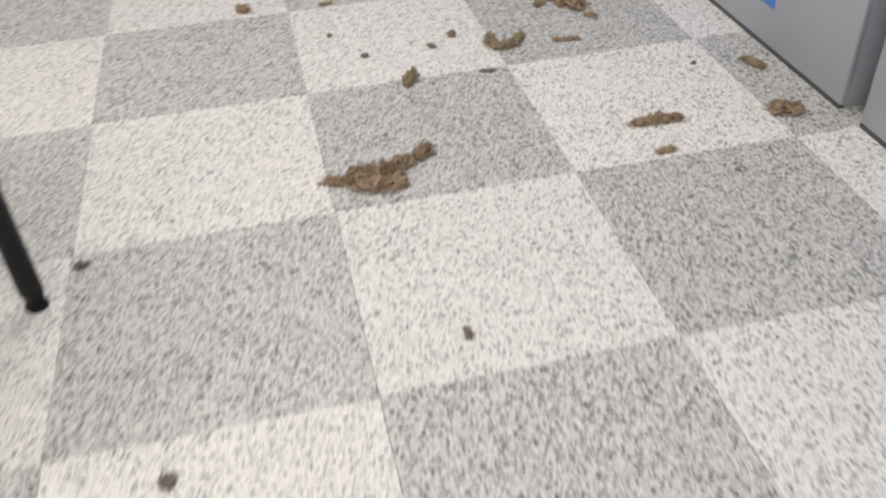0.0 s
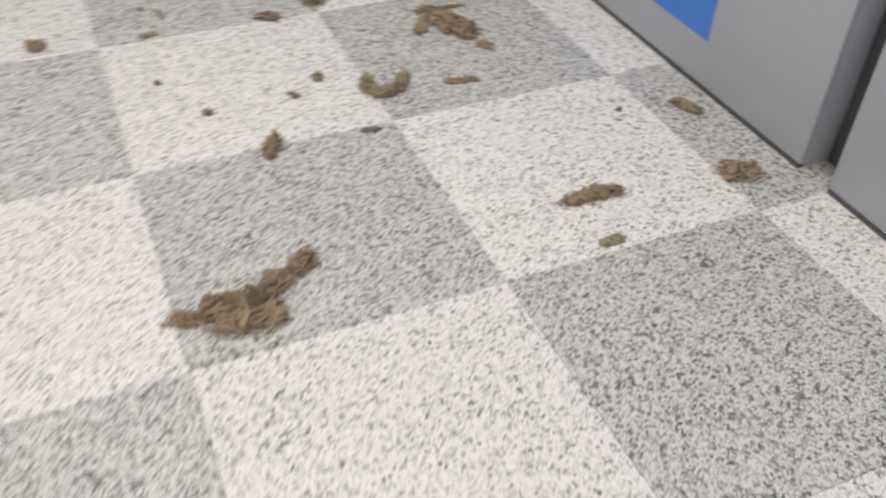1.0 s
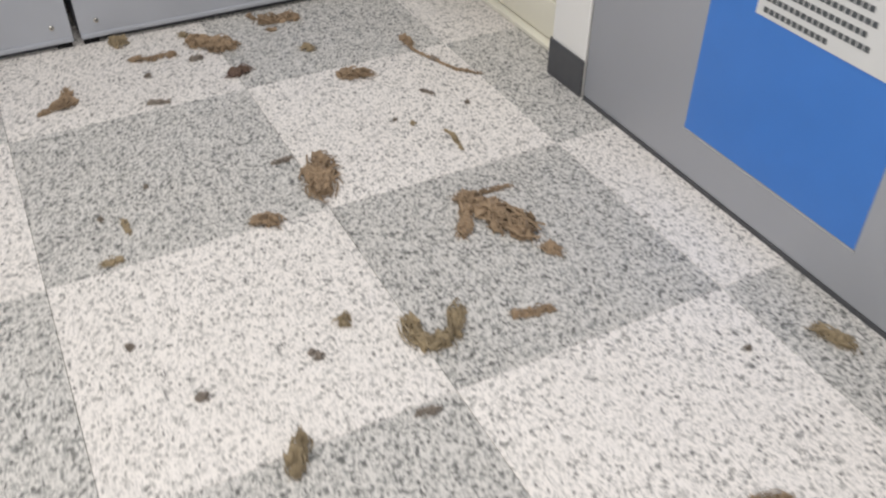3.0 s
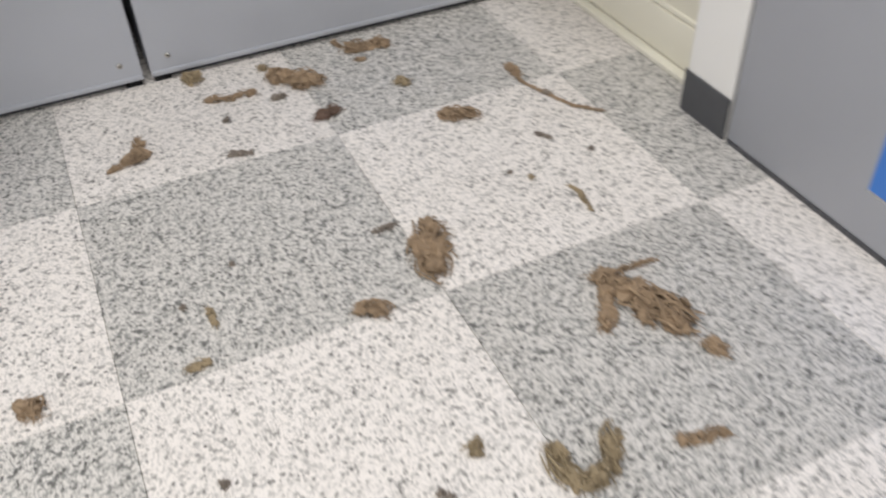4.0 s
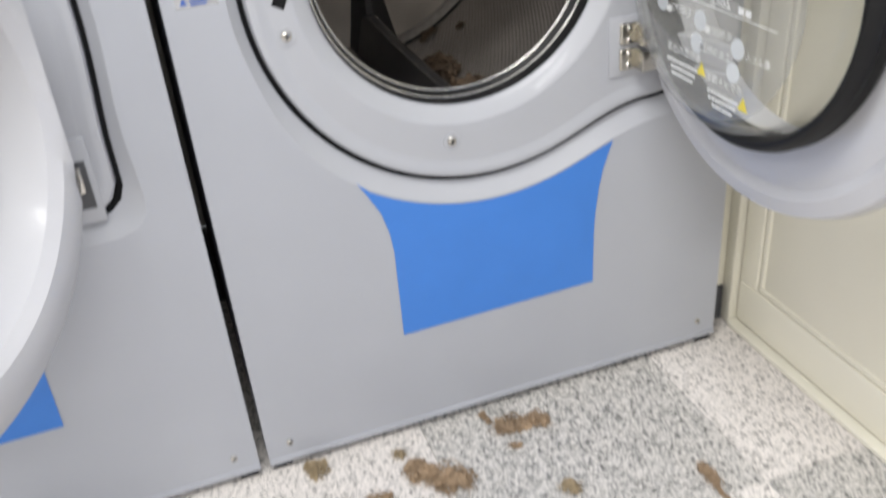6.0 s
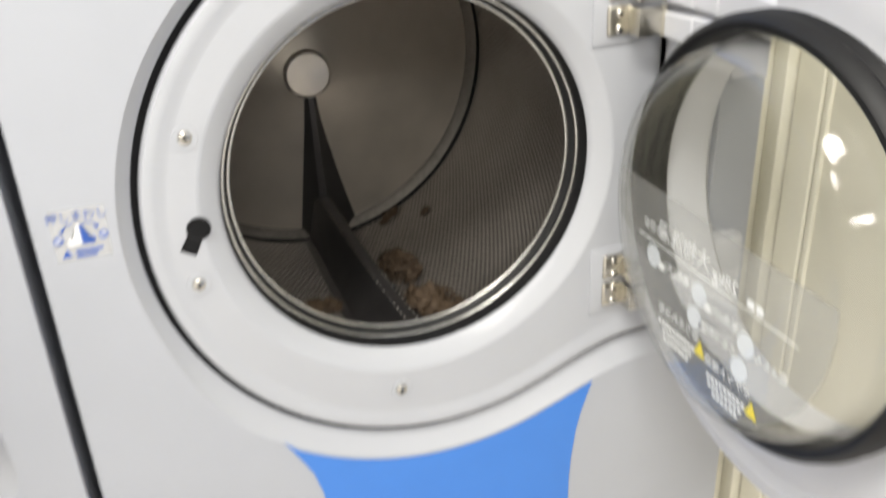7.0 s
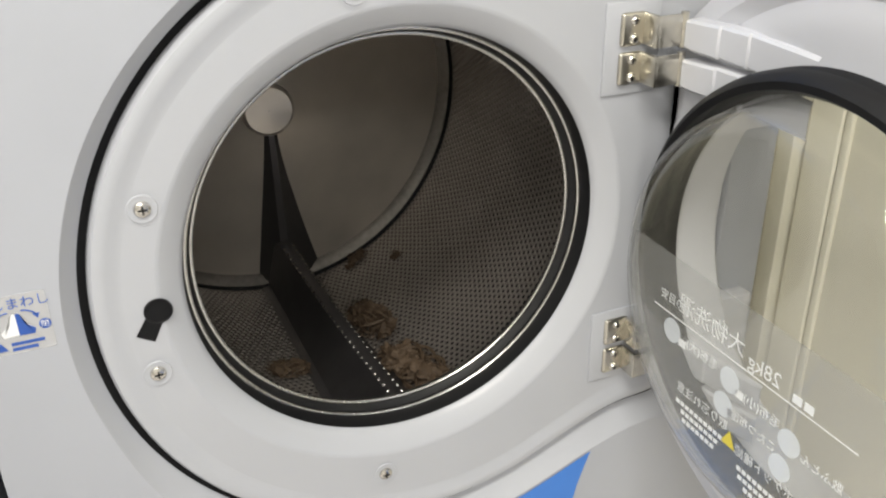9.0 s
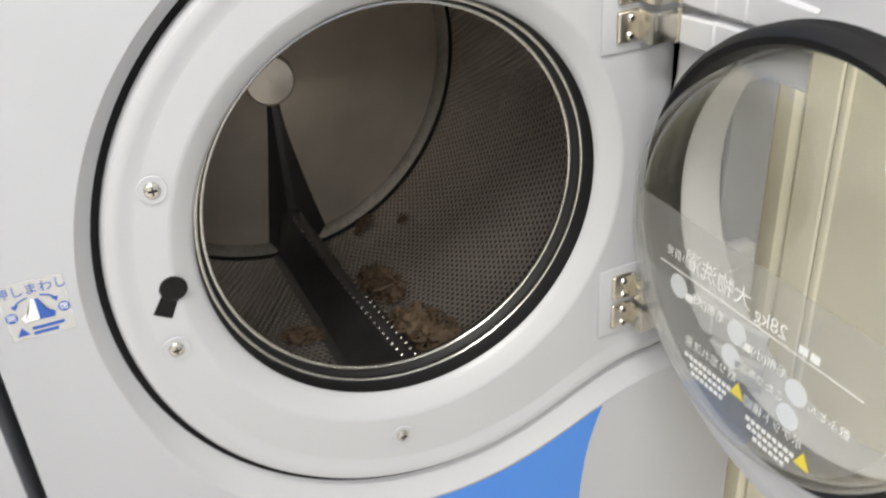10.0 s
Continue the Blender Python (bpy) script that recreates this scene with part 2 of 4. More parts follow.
def strip_bm(loop_a, ya, loop_b, yb):
    bm = bmesh.new()
    a = [bm.verts.new((x, ya, z)) for x, z in loop_a]
    b = [bm.verts.new((x, yb, z)) for x, z in loop_b]
    n = len(a)
    for i in range(n):
        bm.faces.new((a[i], a[(i + 1) % n], b[(i + 1) % n], b[i]))
    return bm


def tube_bm(path, radii, sides=8, cap=True):
    bm = bmesh.new()
    rings = []
    for i, p in enumerate(path):
        p = Vector(p)
        ahead = Vector(path[min(i + 1, len(path) - 1)]) - Vector(path[max(i - 1, 0)])
        q = ahead.to_track_quat("Z", "Y") if ahead.length > 1e-9 else Euler((0, 0, 0)).to_quaternion()
        r = radii[i] if hasattr(radii, "__len__") else radii
        rings.append([bm.verts.new(p + q @ Vector((r * math.cos(2 * math.pi * k / sides), r * math.sin(2 * math.pi * k / sides), 0))) for k in range(sides)])
    for a, b in zip(rings, rings[1:]):
        for k in range(sides):
            bm.faces.new((a[k], a[(k + 1) % sides], b[(k + 1) % sides], b[k]))
    if cap:
        bm.faces.new(rings[0])
        bm.faces.new(rings[-1])
    return bm


def weld(bm):
    bmesh.ops.remove_doubles(bm, verts=bm.verts, dist=0.00015)
    return bm


def merge(bm, other):
    me = bpy.data.meshes.new("tmp")
    other.to_mesh(me)
    other.free()
    bm.from_mesh(me)
    bpy.data.meshes.remove(me)
    return bm


def screw(parent, x, y, z, r=0.0065, dimple=True):
    """A pan-head screw in the machine's front, facing -y, with a cross slot and a washer."""
    s = part("screw", lathe_bm([(0.0004, -0.0035), (r * 0.55, -0.0033), (r * 0.9, -0.0018), (r, 0.0)], 20, centre=(x, y, z)), SCREW, parent, "steel cross-head screw")
    bm = box_bm(x - r * 0.5, x + r * 0.5, y - 0.0039, y - 0.003, z - r * 0.11, z + r * 0.11)
    add_box(bm, x - r * 0.11, x + r * 0.11, y - 0.00392, y - 0.003, z - r * 0.5, z + r * 0.5)
    part("slot", bm, GROOVE, s, smooth=False)
    return s


# ---- washing machines along the end wall ----
FRONT = 0.79          # plane of the front panels
CX, CZ, CR = 0.163, 0.765, 0.324      # recess circle round the door
OX, OZ, OR = 0.1424, 0.773, 0.218      # drum opening
TAB_X, TAB_LO, TAB_HI = 0.497, 0.510, 1.020
WIDTH = 0.842
LEFT_X = -0.2575


def brim(a):
    """The slope round the ring is broadest underneath."""
    low = max(0.0, min(1.0, (-math.sin(a) - 0.25) / 0.55))
    return 0.019 + 0.015 * low * low * (3 - 2 * low)


def outline(grow, x_shift=0.0, n=120, share=0.0):
    """The recess: a circle run together with a round-cornered tab on the hinge side, grown by grow and a share of the brim."""
    def inside(x, z):
        off = grow + share * brim(math.atan2(z - CZ, x - CX))
        r = CR + off
        d1 = math.hypot(x - CX, z - CZ) - r
        hx, hz = (TAB_X + off - CX) / 2, (TAB_HI - TAB_LO) / 2 + off
        qx, qz = abs(x - (CX + hx)) - hx + 0.045, abs(z - (TAB_HI + TAB_LO) / 2) - hz + 0.045
        d2 = math.hypot(max(qx, 0), max(qz, 0)) + min(max(qx, qz), 0) - 0.045
        k = 0.05
        h = max(k - abs(d1 - d2), 0) / k
        return min(d1, d2) - h * h * k * 0.25

    pts = []
    for i in range(n):
        a = 2 * math.pi * i / n
        lo, hi = 0.05, 0.6
        for _ in range(26):
            mid = (lo + hi) / 2
            if inside(CX + mid * math.cos(a), CZ + mid * math.sin(a)) < 0:
                lo = mid
            else:
                hi = mid
        pts.append((CX + lo * math.cos(a) + x_shift, CZ + lo * math.sin(a)))
    return pts


def circle_pts(cx, cz, r, n=120, x_shift=0.0):
    return [(cx + x_shift + r * math.cos(2 * math.pi * i / n), cz + r * math.sin(2 * math.pi * i / n)) for i in range(n)]


def shield_pts(s):
    """Lower blue field: concave flanks under the recess, straight foot."""
    pts = [(0.330, 0.203), (0.3315, 0.30), (0.334, 0.335), (0.340, 0.38), (0.347, 0.41), (0.357, 0.44)]
    pts += [p for p in reversed(outline(0.002, share=1.0)) if p[1] < 0.478 and -0.045 < p[0] < 0.372]
    pts += [(-0.050, 0.481), (-0.034, 0.452), (-0.020, 0.424), (-0.011, 0.39), (-0.007, 0.355), (-0.008, 0.199)]
    return [(x + s, z) for x, z in pts]


def build_door(parent, matrix, arms):
    """Parts of the round door in its own frame: +x to the hinge, +y into the drum when shut."""
    hub = part("door", lathe_bm([(0.312, 0.044), (0.318, 0.026), (0.313, 0.006), (0.298, -0.014), (0.272, -0.027), (0.248, -0.032), (0.230, -0.030), (0.217, -0.018), (0.212, 0.03), (0.214, 0.046), (0.228, 0.043), (0.25, 0.047), (0.275, 0.042), (0.290, 0.049)], 112, closed=True, keep=lambda u, z: (min(u, 0.230), z)), DOOR_WHITE, parent, "round white plastic door with a glass bowl")
    hub.matrix_basis = matrix
    part("gasket", lathe_bm([(0.201, 0.079), (0.206, 0.088), (0.213, 0.089), (0.219, 0.084), (0.222, 0.074), (0.217, 0.066), (0.222, 0.057), (0.217, 0.047), (0.2035, 0.046)], 96, closed=True), BLACK, hub, "ribbed black rubber seal")
    bowl = part("glass_bowl", lathe_bm([(0.204, 0.046), (0.200, 0.078), (0.197, 0.094), (0.193, 0.109), (0.1875, 0.1195), (0.180, 0.1265), (0.170, 0.130), (0.09, 0.1315), (0.0005, 0.132)], 112), GLASS, hub, "deep clear glass bowl with printed text")
    bowl.visible_shadow = False
    inner = part("bowl_inside", lathe_bm([(0.1995, 0.046), (0.195, 0.078), (0.191, 0.096), (0.185, 0.110), (0.177, 0.119), (0.168, 0.1235), (0.09, 0.1255), (0.0005, 0.126)], 112), GLASS, bowl, "inner face of the thick glass")
    inner.visible_shadow = False
    for lo, hi in ((0.085, 0.232), (-0.238, -0.10)) if arms else ():
        arm = box_bm(0.226, 0.274, -0.078, -0.066, lo, hi, bevel=0.004, seg=3)
        for z in (lo + 0.004, lo * 0.66 + hi * 0.34, lo * 0.32 + hi * 0.68, hi - 0.004):
            add_box(arm, 0.228, 0.272, -0.068, -0.030, z - 0.003, z + 0.003, bevel=0.0015)
        add_box(arm, 0.205, 0.236, -0.078, -0.0325, lo + 0.012, hi - 0.012, bevel=0.004)
        part("hinge_arm", arm, DOOR_WHITE, hub, "ribbed white hinge arm")
    for mid in (0.192, -0.157) if arms else ():
        for dz in (-0.0195, 0.0195):
            stub = bmesh.new()
            cols = []
            for u, d, w in ((0.2065, 0.060, 0.0125), (0.2045, 0.064, 0.0145), (0.190, 0.0645, 0.0155), (0.160, 0.061, 0.0165), (0.1585, 0.0585, 0.0165), (0.125, 0.056, 0.0172), (0.1235, 0.0535, 0.0172), (0.085, 0.051, 0.018), (0.05, 0.0455, 0.018)):
                v = mid + dz - math.copysign(0.25, mid) * max(0.0, 0.15 - u) ** 1.5
                cols.append([stub.verts.new((u, y, v + k * w)) for k, y in ((-1, 0.043), (-0.95, d - 0.002), (-0.8, d), (0.8, d), (0.95, d - 0.002), (1, 0.043))])
            for p, q in zip(cols, cols[1:]):
                for i in range(5):
                    stub.faces.new((p[i], p[i + 1], q[i + 1], q[i]))
            stub.faces.new(cols[0])
            part("hinge_stub", stub, DOOR_WHITE, hub, "stepped white hinge stub")
    return hub


def text(parent, body, size, m, material, name="lettering", flip=False):
    cu = bpy.data.curves.new(name, "FONT")
    cu.body, cu.size, cu.align_x, cu.align_y, cu.fill_mode = body, size, "CENTER", "CENTER", "BOTH"
    cu.resolution_u = 3
    cu.materials.append(material)
    ob = new(name, cu)
    ob.parent = parent
    ob.matrix_basis = m
    return ob


def holes_wall(cx, cz, radius, y0, y1, around, along, bore):
    """A cylinder wall pierced by staggered round holes, as one mesh."""
    verts, faces = [], []
    dy = (y1 - y0) / along
    for j in range(along):
        for i in range(around):
            base = len(verts)
            ac = (i + 0.5 * (j % 2)) * 2 * math.pi / around
            half = math.pi / around
            yc = y0 + (j + 0.5) * dy
            for u, v in ((-1, -1), (0, -1), (1, -1), (1, 0), (1, 1), (0, 1), (-1, 1), (-1, 0)):
                a = ac + u * half
                verts.append((cx + radius * math.cos(a), yc + v * dy / 2, cz + radius * math.sin(a)))
            for wide, deep in ((1.3, 0.0), (1.0, 0.0022)):
                for k in range(8):
                    t = math.radians(225 + 45 * k)
                    a = ac + wide * bore * math.cos(t) / radius
                    verts.append((cx + (radius + deep) * math.cos(a), yc + wide * bore * math.sin(t), cz + (radius + deep) * math.sin(a)))
            for k in range(8):
                n = (k + 1) % 8
                faces.append((base + k, base + n, base + 8 + n, base + 8 + k))
                faces.append((base + 8 + k, base + 8 + n, base + 16 + n, base + 16 + k))
    return verts, faces


def washer(shift, opened, label):
    top = thing("washing_machine", LEFT_X + shift + WIDTH / 2, FRONT + 0.4, 0, label, "washing machine", "washing machines along the end wall")
    inv = pose(-(LEFT_X + shift + WIDTH / 2), -(FRONT + 0.4), 0)

    def put(ob):
        ob.matrix_basis = inv @ ob.matrix_basis
        return ob

    x0, x1 = LEFT_X + shift, LEFT_X + shift + WIDTH
    body = box_bm(x0, x1, FRONT + 0.003, FRONT + 0.006, 0.02, 0.03)
    bmesh.ops.delete(body, geom=body.faces[:], context="FACES")
    for a in ((x0, x0 + 0.004, FRONT + 0.002, FRONT + 0.86, 0.02, 1.88), (x1 - 0.004, x1, FRONT + 0.002, FRONT + 0.86, 0.02, 1.88), (x0 + 0.004, x1 - 0.004, FRONT + 0.002, FRONT + 0.86, 1.874, 1.88), (x0 + 0.004, x1 - 0.004, FRONT + 0.856, FRONT + 0.86, 0.02, 1.874)):
        add_box(body, *a)
    put(part("body", body, PAINT, top, smooth=False))
    lip = outline(0.0, shift, share=1.0)
    outer = [(x0, 0.022), (x1, 0.022), (x1, 1.88), (x0, 1.88)]
    put(part("front_panel", holed_bm(outer, lip, FRONT), PAINT, top, "pale grey painted steel front", smooth=False))
    put(part("panel_foot", box_bm(x0, x1, FRONT - 0.004, FRONT + 0.006, 0.014, 0.0235, bevel=0.0015), PAINT, top))
    # Plinth coloured charcoal so the gap under the panel reads as shadow.
    put(part("plinth", box_bm(x0 + 0.004, x1 - 0.004, FRONT + 0.014, FRONT + 0.03, 0.0, 0.02), CHARCOAL, top, "recessed plinth, dark for the shadow gap under the panel", smooth=False))
    for fx in (x0 + 0.02, x1 - 0.02):
        put(part("foot", box_bm(fx - 0.016, fx + 0.016, FRONT + 0.002, FRONT + 0.013, 0.0, 0.013, bevel=0.002), GROOVE, top))
    levels = [(1.0, 0.0, 0.0), (0.96, 0.0, 0.0006), (0.9, 0.0, 0.0024), (0.15, 0.003, 0.0165), (0.0, 0.0045, 0.018)]
    dish = bmesh.new()
    for (s0, g0, d0), (s1, g1, d1) in zip(levels, levels[1:]):
        merge(dish, strip_bm(outline(g0, shift, share=s0), FRONT + d0, outline(g1, shift, share=s1), FRONT + d1))
    put(part("recess", weld(dish), PLASTIC, top, "sloping recess round the door"))
    put(part("seam", strip_bm(outline(0.0058, shift), FRONT + 0.0178, outline(-0.006, shift), FRONT + 0.024), GROOVE, top))
    ring = strip_bm(outline(-0.003, shift), FRONT + 0.0235, outline(-0.004, shift), FRONT + 0.011)
    for (o1, y1_), (o2, y2_) in (((-0.004, 0.011), (-0.0065, 0.0076)), ((-0.0065, 0.0076), (-0.012, 0.0066)), ((-0.012, 0.0066), (-0.018, 0.0078)), ((-0.018, 0.0078), (-0.025, 0.0100)), ((-0.025, 0.0100), (-0.03, 0.0105))):
        merge(ring, strip_bm(outline(o1, shift), FRONT + y1_, outline(o2, shift), FRONT + y2_))
    rim_loop = circle_pts(OX, OZ, OR + 0.026, 120, shift)
    put(part("ring_face", holed_bm(outline(-0.03, shift), rim_loop, FRONT + 0.0105), PLASTIC, top, "flat moulded face round the mouth", smooth=False))
    lip_loops = [(OR + 0.026, 0.0105), (OR + 0.0235, 0.0108), (OR + 0.021, 0.0118), (OR + 0.005, 0.0215), (OR + 0.0015, 0.0245), (OR - 0.0005, 0.029)]
    mouth_lip = bmesh.new()
    for (ra, ya), (rb, yb) in zip(lip_loops, lip_loops[1:]):
        merge(mouth_lip, strip_bm(circle_pts(OX, OZ, ra, 120, shift), FRONT + ya, circle_pts(OX, OZ, rb, 120, shift), FRONT + yb))
    put(part("mouth_lip", weld(mouth_lip), PLASTIC, top))
    put(part("door_ring", weld(ring), PLASTIC, top, "grey moulded ring round the drum mouth"))
    # mouth: rubber, bright rims, throat
    oc = (OX + shift, FRONT, OZ)
    put(part("mouth_rubber", lathe_bm([(OR + 0.0005, 0.027), (OR - 0.0008, 0.031), (OR - 0.0015, 0.041), (OR - 0.0045, 0.047), (OR - 0.005, 0.053), (OR - 0.009, 0.056), (OR - 0.0115, 0.059), (OR - 0.012, 0.064), (OR - 0.005, 0.076)], 112, centre=oc), BLACK, top, "black rubber mouth seal"))
    for rr, dd, tube in ((OR - 0.0048, 0.048, 0.0025), (OR - 0.0125, 0.061, 0.0025)):
        circle = [(rr + tube * math.cos(2 * math.pi * k / 10), dd + tube * math.sin(2 * math.pi * k / 10)) for k in range(10)]
        put(part("mouth_rim", lathe_bm(circle, 112, closed=True, centre=oc), STEEL_RIM, top, "polished steel rim of the mouth"))
    put(part("shield", field_bm(shield_pts(shift), FRONT - 0.0012), BLUE, top, "blue film field", smooth=False))
    cap = [(CX + shift + (CR + 0.021) * math.cos(math.radians(a)), CZ + (CR + 0.021) * math.sin(math.radians(a))) for a in range(46, 129, 3)]
    cap += [(-0.045 + shift, 1.06), (-0.02 + shift, 1.2), (0.36 + shift, 1.2), (0.405 + shift, 1.06)]
    put(part("upper_field", field_bm(cap, FRONT - 0.0012), BLUE, top, "blue film field over the door", smooth=False))
    for sx, sz in ((x0 + 0.038, 0.051), (x1 - 0.037, 0.051)):
        put(screw(top, sx, FRONT, sz, 0.006))
    cx, cz = OX + shift, OZ
    if opened:
        for sx, sz in ((-0.100, 0.867), (-0.112, 0.704), (0.102, 0.508), (0.099, 1.030)):
            put(part("dimple", lathe_bm([(0.0155, -0.0002), (0.013, 0.0), (0.0125, -0.0012), (0.0085, -0.0006), (0.0004, -0.0004)], 28, centre=(sx, FRONT + 0.0102, sz)), PLASTIC, top))
            put(screw(top, sx, FRONT + 0.0095, sz, 0.0075))
        # latch slot: round above, square tongue below, leaning
        pts = [(0.0122 * math.cos(radians(a)), 0.0122 * math.sin(radians(a))) for a in range(-50, 231, 10)]
        pts += [(-0.0088, -0.030), (0.0088, -0.030)]
        pts = [(-0.102 + u * math.cos(-0.52) - v * math.sin(-0.52), 0.768 + u * math.sin(-0.52) + v * math.cos(-0.52)) for u, v in pts]
        put(part("latch_slot", plate_bm(pts, FRONT + 0.0098, 0.0003), GROOVE, top, "black latch slot", smooth=False))
        put(part("latch_hole", lathe_bm([(0.0128, -0.0006), (0.0118, -0.0012), (0.0108, 0.0002)], 32, centre=(-0.102, FRONT + 0.0102, 0.768)), BLACK, top))
    else:
        put(part("drum", lathe_bm([(OR - 0.01, 0.07), (0.33, 0.08), (0.33, 0.5), (0.05, 0.52), (0.001, 0.52)], 64, centre=oc), STEEL_SHADED, top))
    return top, put


DRUM_X, DRUM_Z, DRUM_R, BACK_Y = 0.1145, 0.7885, 0.305, 1.33
machine, put = washer(0.0, True, "pale grey front-loading coin washer, round door standing open")

dc = (DRUM_X, 0.0, DRUM_Z)
# Front plate and outer shell, black to put shade into the wall's holes.
put(part("drum_front", lathe_bm([(OR + 0.03, FRONT + 0.076), (OR + 0.04, FRONT + 0.078), (DRUM_R + 0.012, FRONT + 0.082), (DRUM_R + 0.014, BACK_Y + 0.05), (0.02, BACK_Y + 0.06)], 96, centre=dc), GROOVE, machine))
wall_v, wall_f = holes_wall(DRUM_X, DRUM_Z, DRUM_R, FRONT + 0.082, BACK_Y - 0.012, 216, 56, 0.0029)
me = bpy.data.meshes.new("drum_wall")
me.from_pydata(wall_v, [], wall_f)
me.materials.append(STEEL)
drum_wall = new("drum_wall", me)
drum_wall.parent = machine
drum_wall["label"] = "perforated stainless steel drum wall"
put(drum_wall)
put(part("drum_back", lathe_bm([(DRUM_R - 0.016, BACK_Y + 0.005), (0.275, BACK_Y + 0.004), (0.175, BACK_Y - 0.0219), (0.08, BACK_Y - 0.0466), (0.036, BACK_Y - 0.058)], 112, centre=dc), STEEL_BACK, machine, "brushed steel drum back"))
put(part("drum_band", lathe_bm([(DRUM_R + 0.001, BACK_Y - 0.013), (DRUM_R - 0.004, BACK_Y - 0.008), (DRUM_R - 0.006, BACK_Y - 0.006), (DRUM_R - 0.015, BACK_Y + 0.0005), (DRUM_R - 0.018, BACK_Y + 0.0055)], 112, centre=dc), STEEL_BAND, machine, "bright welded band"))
put(part("drum_groove", lathe_bm([(DRUM_R - 0.0005, BACK_Y - 0.0165), (DRUM_R - 0.0045, BACK_Y - 0.0145), (DRUM_R - 0.0045, BACK_Y - 0.0115), (DRUM_R - 0.0005, BACK_Y - 0.0095)], 112, centre=dc), GROOVE, machine))
put(part("hub", lathe_bm([(0.038, BACK_Y - 0.056), (0.037, BACK_Y - 0.064), (0.033, BACK_Y - 0.067), (0.0005, BACK_Y - 0.068)], 48, centre=dc), STEEL_BACK, machine, "round steel hub plate"))


inv_machine = pose(-(LEFT_X + WIDTH / 2), -(FRONT + 0.4), 0)


def drum_floor(x):
    return DRUM_Z - math.sqrt(DRUM_R ** 2 - (x - DRUM_X) ** 2) + 0.002


def crest(y):
    """The lifter's crest sinks and drifts aside towards the mouth."""
    f = (1.29 - y) / 0.39
    return 0.121 + 0.036 * f, 0.577 - 0.074 * f + 0.028 * f * f


def lifter():
    """A hollow beam along the drum floor: steep flanks, a narrow flat crest with pressed dots."""
    bm = bmesh.new()
    rows = []
    for y, sink in ((0.868, 1.0), (0.874, 0.25), (0.884, 0.04), (0.90, 0.0), (0.96, 0.0), (1.04, 0.0), (1.12, 0.0), (1.20, 0.0), (1.26, 0.0), (1.285, 0.03), (1.302, 0.10), (1.316, 0.22), (BACK_Y - 0.003, 0.4)):
        cx_, cz_ = crest(y)
        left, right = 0.097, cx_ + 0.030
        cz_ += (drum_floor(cx_) - cz_) * sink
        prof = [(left - 0.012, drum_floor(left - 0.012)), (left, drum_floor(left) + 0.003), (cx_ - 0.0125, cz_ - 0.008), (cx_ - 0.0095, cz_ - 0.002), (cx_ - 0.006, cz_), (cx_ + 0.006, cz_), (cx_ + 0.0095, cz_ - 0.002), (cx_ + 0.012, cz_ - 0.008), (right, drum_floor(right) + 0.003), (right + 0.010, drum_floor(right + 0.010))]
        rows.append([bm.verts.new((u, y, max(w, drum_floor(u)))) for u, w in prof])
    for p, q in zip(rows, rows[1:]):
        for i in range(len(p) - 1):
            bm.faces.new((p[i], p[i + 1], q[i + 1], q[i]))
    lift = put(part("lifter", bm, STEEL_SHADED, machine, "steel drum lifter, shade put into its dark colour", angle=30))
    dots = bmesh.new()
    for s, off in ((-0.0075, 0.0), (0.0075, 0.5)):
        for i in range(30):
            y = 0.90 + (i + off) * 0.0125
            cx_, cz_ = crest(y)
            bmesh.ops.create_icosphere(dots, subdivisions=1, radius=0.0024, matrix=Matrix.Translation((cx_ + s, y, cz_ - 0.0012)))
    studs = part("studs", dots, SCREW, lift, "row of pressed dots")
    studs.matrix_parent_inverse = lift.matrix_basis.inverted()
    studs.matrix_basis = inv_machine @ Matrix()
    studs["kind"] = "stuff"


lifter()
# Added dark wedge in place of the shade on the drum back.
rib = bmesh.new()
rows_ = []
for f in [k / 12 for k in range(13)]:
    z_ = DRUM_Z - 0.034 - f * 0.262
    y_ = BACK_Y - 0.060 + 0.064 * f
    w_ = f ** 1.3
    rise = 0.004 + 0.034 * f
    x_ = 0.1150 + 0.007 * f
    rows_.append([rib.verts.new(p_) for p_ in ((0.104 - 0.018 * w_, y_ + 0.004, z_), (0.109 - 0.008 * w_, y_ - rise * 0.45, z_), (x_ - 0.004, y_ - rise, z_), (x_ + 0.004 + 0.006 * f, y_ - rise, z_), (0.121 + 0.034 * w_, y_ - rise * 0.4, z_), (0.126 + 0.062 * w_, y_ + 0.004, z_))])
for p_, q_ in zip(rows_, rows_[1:]):
    for k in range(5):
        rib.faces.new((p_[k], p_[k + 1], q_[k + 1], q_[k]))
put(part("back_rib", rib, STEEL_SHADED, machine, "added dark rib for the shade between hub and lifter", angle=20))

# sticker beside the door
SX, SZ = -0.214, 0.788
stick = put(part("sticker", box_bm(SX - 0.026, SX + 0.026, FRONT - 0.0006, FRONT, SZ - 0.026, SZ + 0.028), STICKER, machine, "translucent instruction sticker in blue print", smooth=False))


def on_front(x, z, y=FRONT - 0.0009, lean=0.0):
    return pose(x, y, z, 90, 0, 0) @ pose(0, 0, 0, 0, 0, lean)


def under_sticker(ob):
    ob.matrix_parent_inverse = stick.matrix_basis.inverted()
    ob.matrix_basis = inv_machine @ ob.matrix_basis
    return ob


